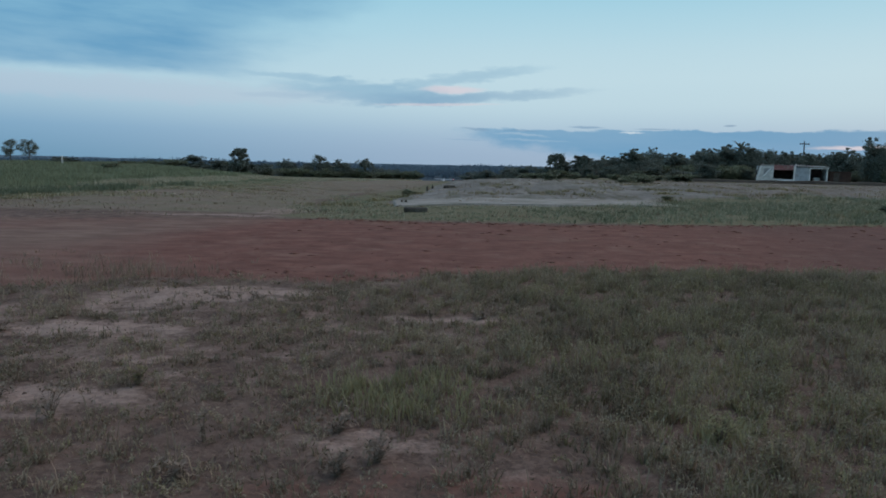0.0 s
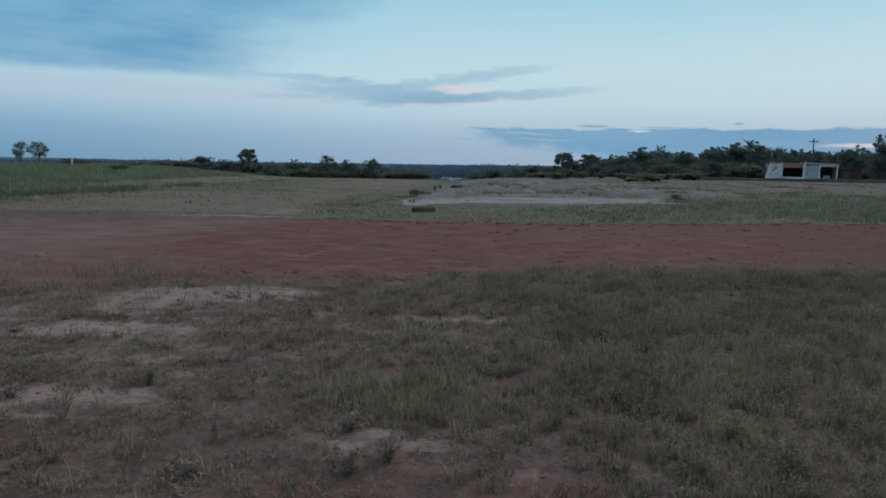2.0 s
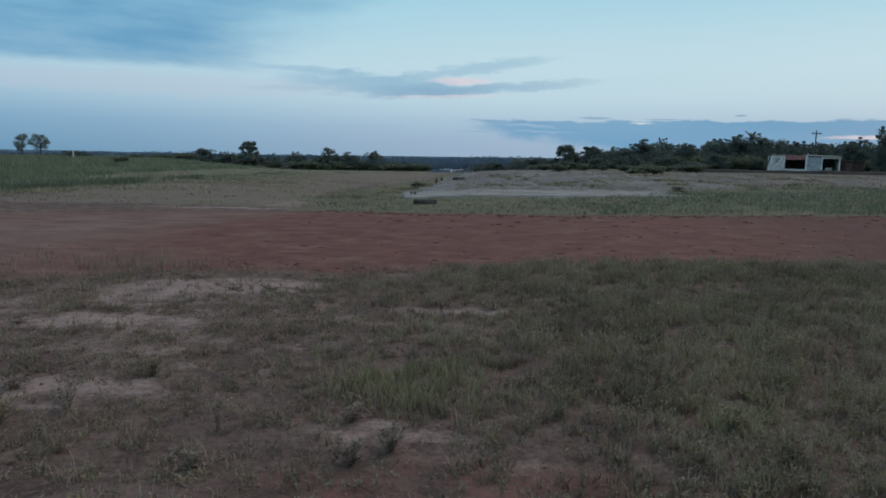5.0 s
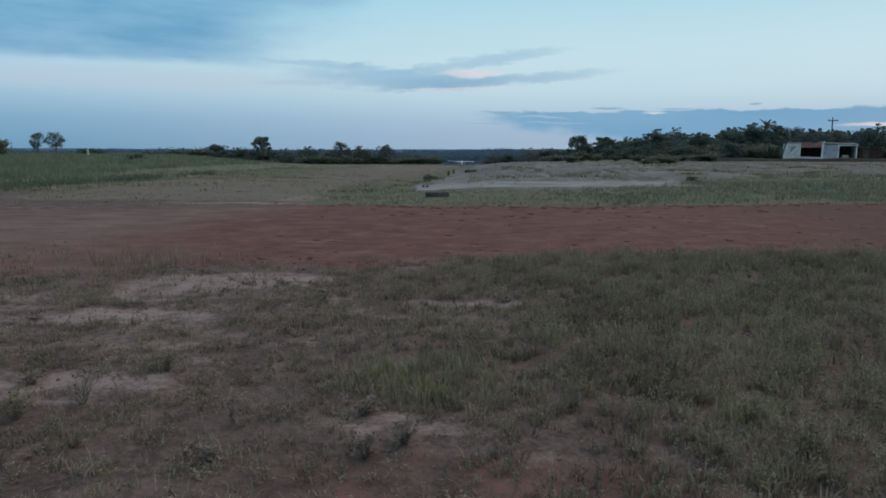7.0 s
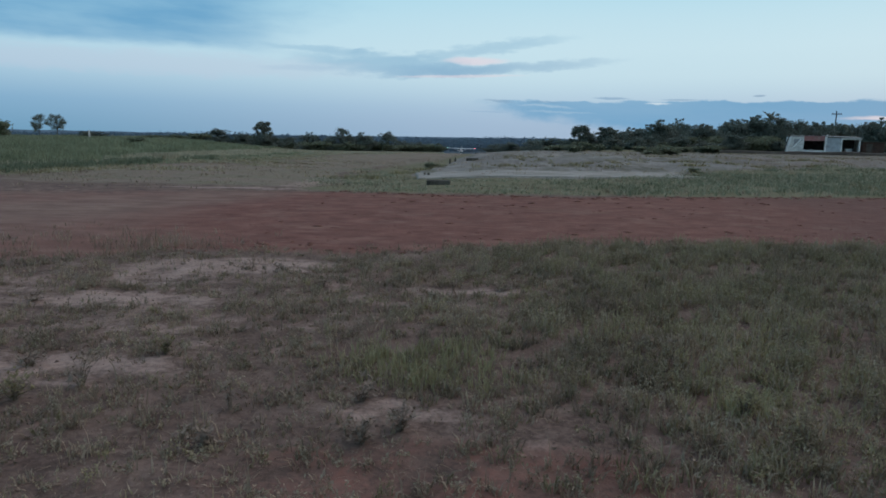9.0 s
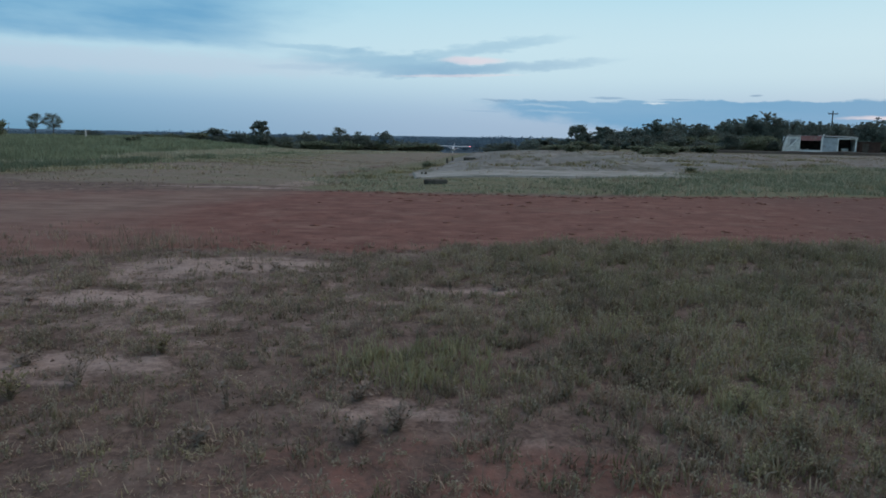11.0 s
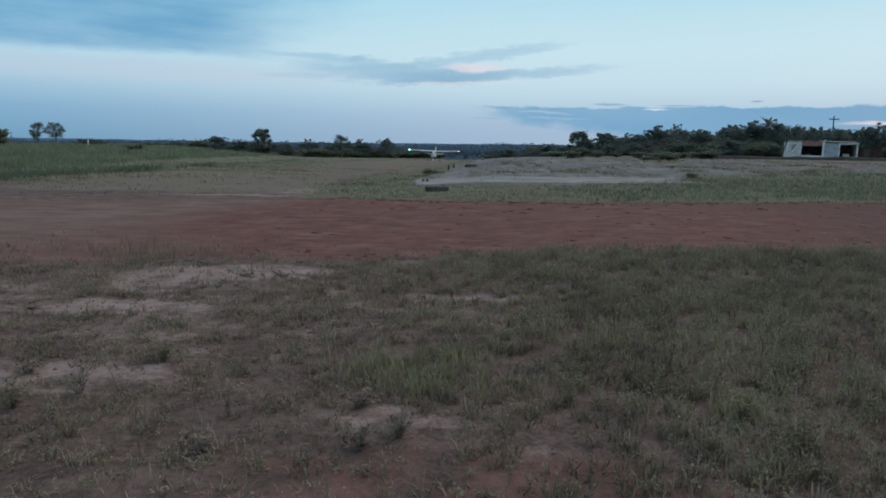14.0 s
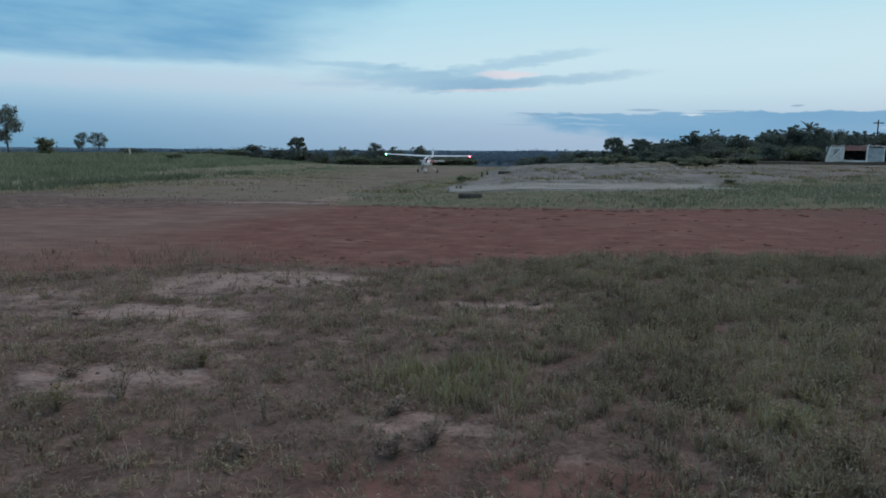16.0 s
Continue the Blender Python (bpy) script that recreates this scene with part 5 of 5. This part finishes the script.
def kerb_block(x, y, l, d, h, turn, label):
    bm = bmesh.new()
    box(bm, -l / 2, l / 2, -d / 2, d / 2, -0.08, h, bevel=0.025)
    rng = random.Random(int(x * 100))
    for v in bm.verts:
        v.co += Vector((rng.uniform(-1, 1), rng.uniform(-1, 1), rng.uniform(-1, 1))) * 0.012
    ob = tagged(part("concrete_block", bm, DARK_CONCRETE), label, "concrete block", "blocks on the apron", kind="thing")
    ob.matrix_basis = pose(x, y, float(land(x, y)), 0, 0, turn)


kerb_block(-0.95, 24.9, 0.85, 0.4, 0.17, 1.5, "dark weathered concrete block lying in grass")
kerb_block(0.5, 50.2, 0.85, 0.5, 0.2, -3, "dark concrete block at the edge of the apron")
kerb_block(1.4, 66.0, 1.0, 0.5, 0.2, 4, "dark concrete block at the edge of the apron")


def stub(x, y, h, lean):
    bm = tube(bmesh.new(), [(0, 0, -0.1), (0.01, 0, h * 0.5), (0, 0.01, h)], [0.07, 0.065, 0.05], 7)
    ob = tagged(part("wooden_stub", bm, DARK_WOOD), "short dark wooden stub standing at the apron edge", "post", "stubs along the apron", kind="thing")
    ob.matrix_basis = pose(x, y, float(land(x, y)), lean, lean * 0.5, 0)


for args in ((-1.05, 47.1, 0.34, 3), (-0.75, 51.5, 0.28, -4), (-1.72, 32.5, 0.14, 5), (-1.92, 33.0, 0.12, -6)):
    stub(*args)


def marker_post():
    root = tagged(new("marker_post"), "white painted wooden marker post in tall grass", "post", kind="thing")
    root.matrix_basis = pose(-81.8, 150, float(land(-81.8, 150)))
    part("shaft", box(bmesh.new(), -0.15, 0.15, -0.12, 0.12, -0.1, 1.9, bevel=0.02), PLASTER, root)
    part("cap", box(bmesh.new(), -0.18, 0.18, -0.15, 0.15, 1.902, 1.98, bevel=0.02), PLASTER, root)


marker_post()


def weed(x, y, h, w, mat, seed, label, stems=17):
    """A single branching weed."""
    rng = random.Random(seed)
    root = tagged(new("weed"), label, "weed", "weeds in the foreground", kind="thing")
    root.matrix_basis = pose(x, y, float(land(x, y)) - 0.01)
    leaves, lq = [], 0
    for i in range(stems):
        a, r = rng.uniform(0, 6.28), w * rng.uniform(0.1, 1.0)
        hh = h * rng.uniform(0.35, 1.0)
        p = [(0.01 * math.cos(a), 0.01 * math.sin(a), 0), (r * 0.35 * math.cos(a), r * 0.35 * math.sin(a), hh * 0.55), (r * math.cos(a), r * math.sin(a), hh)]
        part("stem", tube(bmesh.new(), p, [0.0024, 0.0018, 0.0009], 4), TWIG, root)
        for j in range(12):
            s = rng.uniform(0.15, 1.0)
            c = Vector(p[1]).lerp(Vector(p[2]), s) if s > 0.4 else Vector(p[0]).lerp(Vector(p[1]), s * 2)
            b = rng.uniform(0, 6.28)
            d = Vector((math.cos(b), math.sin(b), rng.uniform(-0.2, 0.9))) * rng.uniform(0.018, 0.04)
            e = d.cross(Vector((0, 0, 1))).normalized() * 0.008
            leaves += [c, c + d * 0.5 + e, c + d, c + d * 0.5 - e]
    v = np.array([tuple(c) for c in leaves])
    tone(soup("foliage", v, np.arange(len(v)).reshape(-1, 4), None, mat, root), np.full(len(v), 0.4))


for i, (x, y, h, w, mat, label) in enumerate((
        (-2.50, 4.30, 0.27, 0.17, TWIG, "brown branching dead weed on sandy soil"), (-3.05, 4.62, 0.12, 0.15, TWIG, "dark withered weed lying on sandy soil"),
        (-2.22, 4.95, 0.20, 0.16, GREEN, "olive green branching weed on sandy soil"), (-1.40, 3.98, 0.30, 0.05, TWIG, "thin dark dead weed on dry soil"),
        (1.69, 3.98, 0.22, 0.14, FRESH, "bright yellowish green leafy weed in grass"), (-0.62, 4.12, 0.16, 0.17, TWIG, "dark withered weed beside bare soil"),
        (-0.33, 3.68, 0.17, 0.12, TWIG, "dark wiry weed on bare soil"), (-0.53, 3.52, 0.16, 0.10, TWIG, "dark wiry weed on bare soil"), (-0.10, 7.35, 0.18, 0.05, TWIG, "thin dark dead weed by a sandy patch"),
        (-2.72, 3.95, 0.22, 0.16, GREEN, "olive green spreading weed on dry soil"), (-1.33, 3.42, 0.12, 0.14, TWIG, "spidery brown weed on dry soil"), (1.86, 3.60, 0.22, 0.14, HOARY, "greyish leafy weed in grass"),
        (-2.62, 8.22, 0.09, 0.24, TWIG, "dark withered weed mat on sandy soil"), (-2.15, 8.14, 0.09, 0.20, TWIG, "dark withered weed mat on sandy soil"), (-4.23, 6.52, 0.09, 0.14, TWIG, "dark withered weed mat on sandy soil"),
        (-1.53, 7.36, 0.07, 0.10, TWIG, "dark withered weed mat on dry soil"), (0.45, 7.48, 0.06, 0.14, TWIG, "dark withered weed mat by a sandy patch"), (3.95, 6.7, 0.10, 0.16, TWIG, "dark withered weed mat in grass"))):
    weed(x, y, h, w, mat, 50 + i, label, 7 if w < 0.06 else 17)


# ---- the aeroplane ----
def ring(y, w, h, zc, n=14, p=0.75):
    out = []
    for i in range(n):
        a = 2 * math.pi * i / n
        c, s = math.cos(a), math.sin(a)
        out.append((w * math.copysign(abs(c) ** p, c), y, zc + h * math.copysign(abs(s) ** p, s)))
    return out


def aerofoil(x, y0, chord, z, thick):
    prof = ((0, 0.0), (0.05, 0.5), (0.25, 1.0), (0.6, 0.75), (1.0, 0.05), (0.6, -0.15), (0.25, -0.35), (0.05, -0.3))
    return [(x, y0 + c * chord, z + t * thick) for c, t in prof]


def aeroplane():
    """High-wing single; its nose points to -y, wheels at z = 0."""
    root = tagged(new("aeroplane"), "white high-wing propeller aeroplane with red trim on takeoff", "aeroplane", kind="thing")
    root.empty_display_size = 0.1
    bm = loft(bmesh.new(), [ring(-2.25, 0.22, 0.22, 1.28), ring(-2.1, 0.42, 0.38, 1.27), ring(-1.2, 0.52, 0.50, 1.28), ring(-0.75, 0.54, 0.55, 1.33), ring(-0.1, 0.56, 0.76, 1.5),
                            ring(1.2, 0.54, 0.74, 1.52), ring(2.2, 0.40, 0.52, 1.50), ring(4.0, 0.22, 0.28, 1.50), ring(5.5, 0.06, 0.14, 1.52)])
    body = part("fuselage", bm, WHITE, root, "white riveted metal fuselage", True)
    part("nose_bowl", loft(bmesh.new(), [ring(-2.28, 0.16, 0.16, 1.28), ring(-2.2, 0.36, 0.32, 1.27), ring(-2.1, 0.44, 0.40, 1.27)]), WHITE, body, "white nose cowl", True)
    for s in (-1, 1):
        part("side_stripe", box(bmesh.new(), s * 0.545, s * 0.572, -1.1, 2.2, 1.34, 1.62), STRIPE, body, "red stripe")
        part("side_window", box(bmesh.new(), s * 0.53, s * 0.567, 0.0, 1.5, 1.62, 2.0), GLASS, body)
        part("air_intake", box(bmesh.new(), s * 0.18, s * 0.30, -2.3, -2.18, 1.36, 1.44), RUBBER, body)
    bm = loft(bmesh.new(), [[(-0.50, -0.80, 1.74), (0.50, -0.80, 1.74), (0.44, -0.25, 2.14), (-0.44, -0.25, 2.14)], [(-0.46, -0.5, 1.6), (0.46, -0.5, 1.6), (0.42, 0.1, 2.05), (-0.42, 0.1, 2.05)]])
    part("windscreen", bm, GLASS, body)
    part("cowl_top", box(bmesh.new(), -0.4, 0.4, -1.9, -0.78, 1.70, 1.80, bevel=0.04), STRIPE, body, "red cowl panel")
    bm = bmesh.new()
    loft(bm, [aerofoil(x, -0.35 + (0.0 if abs(x) < 2.6 else 0.12 * (abs(x) - 2.6)), 1.63 - (0.0 if abs(x) < 2.6 else 0.17 * (abs(x) - 2.6)), 2.13 + 0.03 * abs(x), 0.17 - 0.012 * abs(x)) for x in (-5.5, -5.3, -2.6, 0, 2.6, 5.3, 5.5)])
    wing = part("wing", bm, WHITE, root, "white cantilevered high wing with struts")
    for s, m, nm in ((-1, GREEN_LIGHT, "green glowing lamp"), (1, RED_LIGHT, "red glowing lamp")):
        bm = bmesh.new()
        bmesh.ops.create_uvsphere(bm, u_segments=12, v_segments=8, radius=0.088)
        bmesh.ops.translate(bm, verts=bm.verts, vec=(s * 5.5, 0.0, 2.30))
        part("navigation_lamp", bm, m, wing, nm, True)
        part("strut", tube(bmesh.new(), [(s * 0.52, 0.15, 1.0), (s * 1.5, 0.18, 1.58), (s * 2.55, 0.2, 2.18)], [0.014, 0.014, 0.014], 6), WHITE, root)
        part("gear_leg", tube(bmesh.new(), [(s * 0.4, 0.65, 0.95), (s * 0.8, 0.66, 0.62), (s * 1.22, 0.67, 0.28)], [0.045, 0.032, 0.026], 6), WHITE, root)
        wh = part("main_wheel", tube(bmesh.new(), [(s * 1.19, 0.67, 0.24), (s * 1.22, 0.67, 0.24), (s * 1.34, 0.67, 0.24), (s * 1.37, 0.67, 0.24)], [0.17, 0.24, 0.24, 0.17], 18), RUBBER, root, "black tyre")
        part("hub", tube(bmesh.new(), [(s * 1.38, 0.67, 0.24), (s * 1.39, 0.67, 0.24)], [0.09, 0.07], 10), METAL, wh)
        part("tailplane", loft(bmesh.new(), [aerofoil(s * 0.05, 4.5, 1.0, 1.40, 0.09), aerofoil(s * 1.7, 4.7, 0.7, 1.42, 0.07)]), WHITE, root)
    bm = loft(bmesh.new(), [[(-0.06, 4.0, 1.65), (0.06, 4.0, 1.65), (0.05, 5.6, 1.55), (-0.05, 5.6, 1.55)], [(-0.04, 5.25, 3.2), (0.04, 5.25, 3.2), (0.03, 5.85, 3.2), (-0.03, 5.85, 3.2)]])
    part("fin", bm, WHITE, root, "white upright tail fin")
    part("nose_leg", tube(bmesh.new(), [(0, -1.35, 0.92), (0, -1.4, 0.6), (0, -1.42, 0.28)], [0.09, 0.085, 0.08], 8), WHITE, root)
    part("wheel_fairing", loft(bmesh.new(), [ring(-1.85, 0.05, 0.06, 0.30), ring(-1.6, 0.17, 0.24, 0.34), ring(-1.3, 0.17, 0.24, 0.35), ring(-0.85, 0.03, 0.05, 0.36)]), WHITE, root, "", True)
    part("nose_wheel", tube(bmesh.new(), [(-0.09, -1.42, 0.2), (-0.07, -1.42, 0.2), (0.07, -1.42, 0.2), (0.09, -1.42, 0.2)], [0.13, 0.2, 0.2, 0.13], 16), RUBBER, root, "black tyre")
    me = bpy.data.meshes.new("propeller")
    bm = bmesh.new()
    for s in (-1, 1):
        rings = []
        for r, w, tw in ((0.08, 0.07, 1.0), (0.35, 0.10, 0.75), (0.7, 0.085, 0.5), (0.95, 0.04, 0.35)):
            c, d = math.cos(tw), math.sin(tw)
            rings.append([(s * r, -w * d, s * w * c), (s * r, 0.015, 0), (s * r, w * d, -s * w * c), (s * r, -0.015, 0)])
        loft(bm, rings)
    bm.to_mesh(me)
    bm.free()
    me.materials.append(RUBBER)
    prop = new("propeller", me)
    prop.parent = root
    part("spinner", loft(bmesh.new(), [ring(-0.22, 0.02, 0.02, 0, 12, 1.0), ring(-0.1, 0.11, 0.11, 0, 12, 1.0), ring(0.06, 0.15, 0.15, 0, 12, 1.0)]), WHITE, prop, "", True)
    return root, prop


PLANE, PROP = aeroplane()


def motions():
    """Takeoff run up the sloping strip; the propeller turns throughout."""
    run = [(0, 0.65, 403.1), (2, 0.40, 385.0), (4, 0.05, 364.5), (6.5, -0.67, 331.8), (8, -1.39, 302.5), (9, -1.87, 279.5), (10.2, -2.65, 252.0), (11.5, -3.64, 219.7),
           (12.5, -4.76, 194.3), (13, -5.45, 181.2), (13.5, -6.15, 167.5), (14, -6.70, 153.3), (14.5, -7.25, 138.3), (15, -7.85, 122.6), (15.5, -8.49, 106.6), (16, -9.13, 90.2)]
    rows = []
    for i, (t, x, y) in enumerate(run):
        z = float(land(x, y))
        rows.append((t, pose(x, y, z, 0.9, 1.2, -2.3)))
    walk(PLANE, rows)
    walk(PROP, [(n / FPS, Matrix.Translation((0, -2.36, 1.28)) @ Matrix.Rotation(radians(79 * n), 4, "Y")) for n in range(0, 16 * FPS + 1)])


motions()
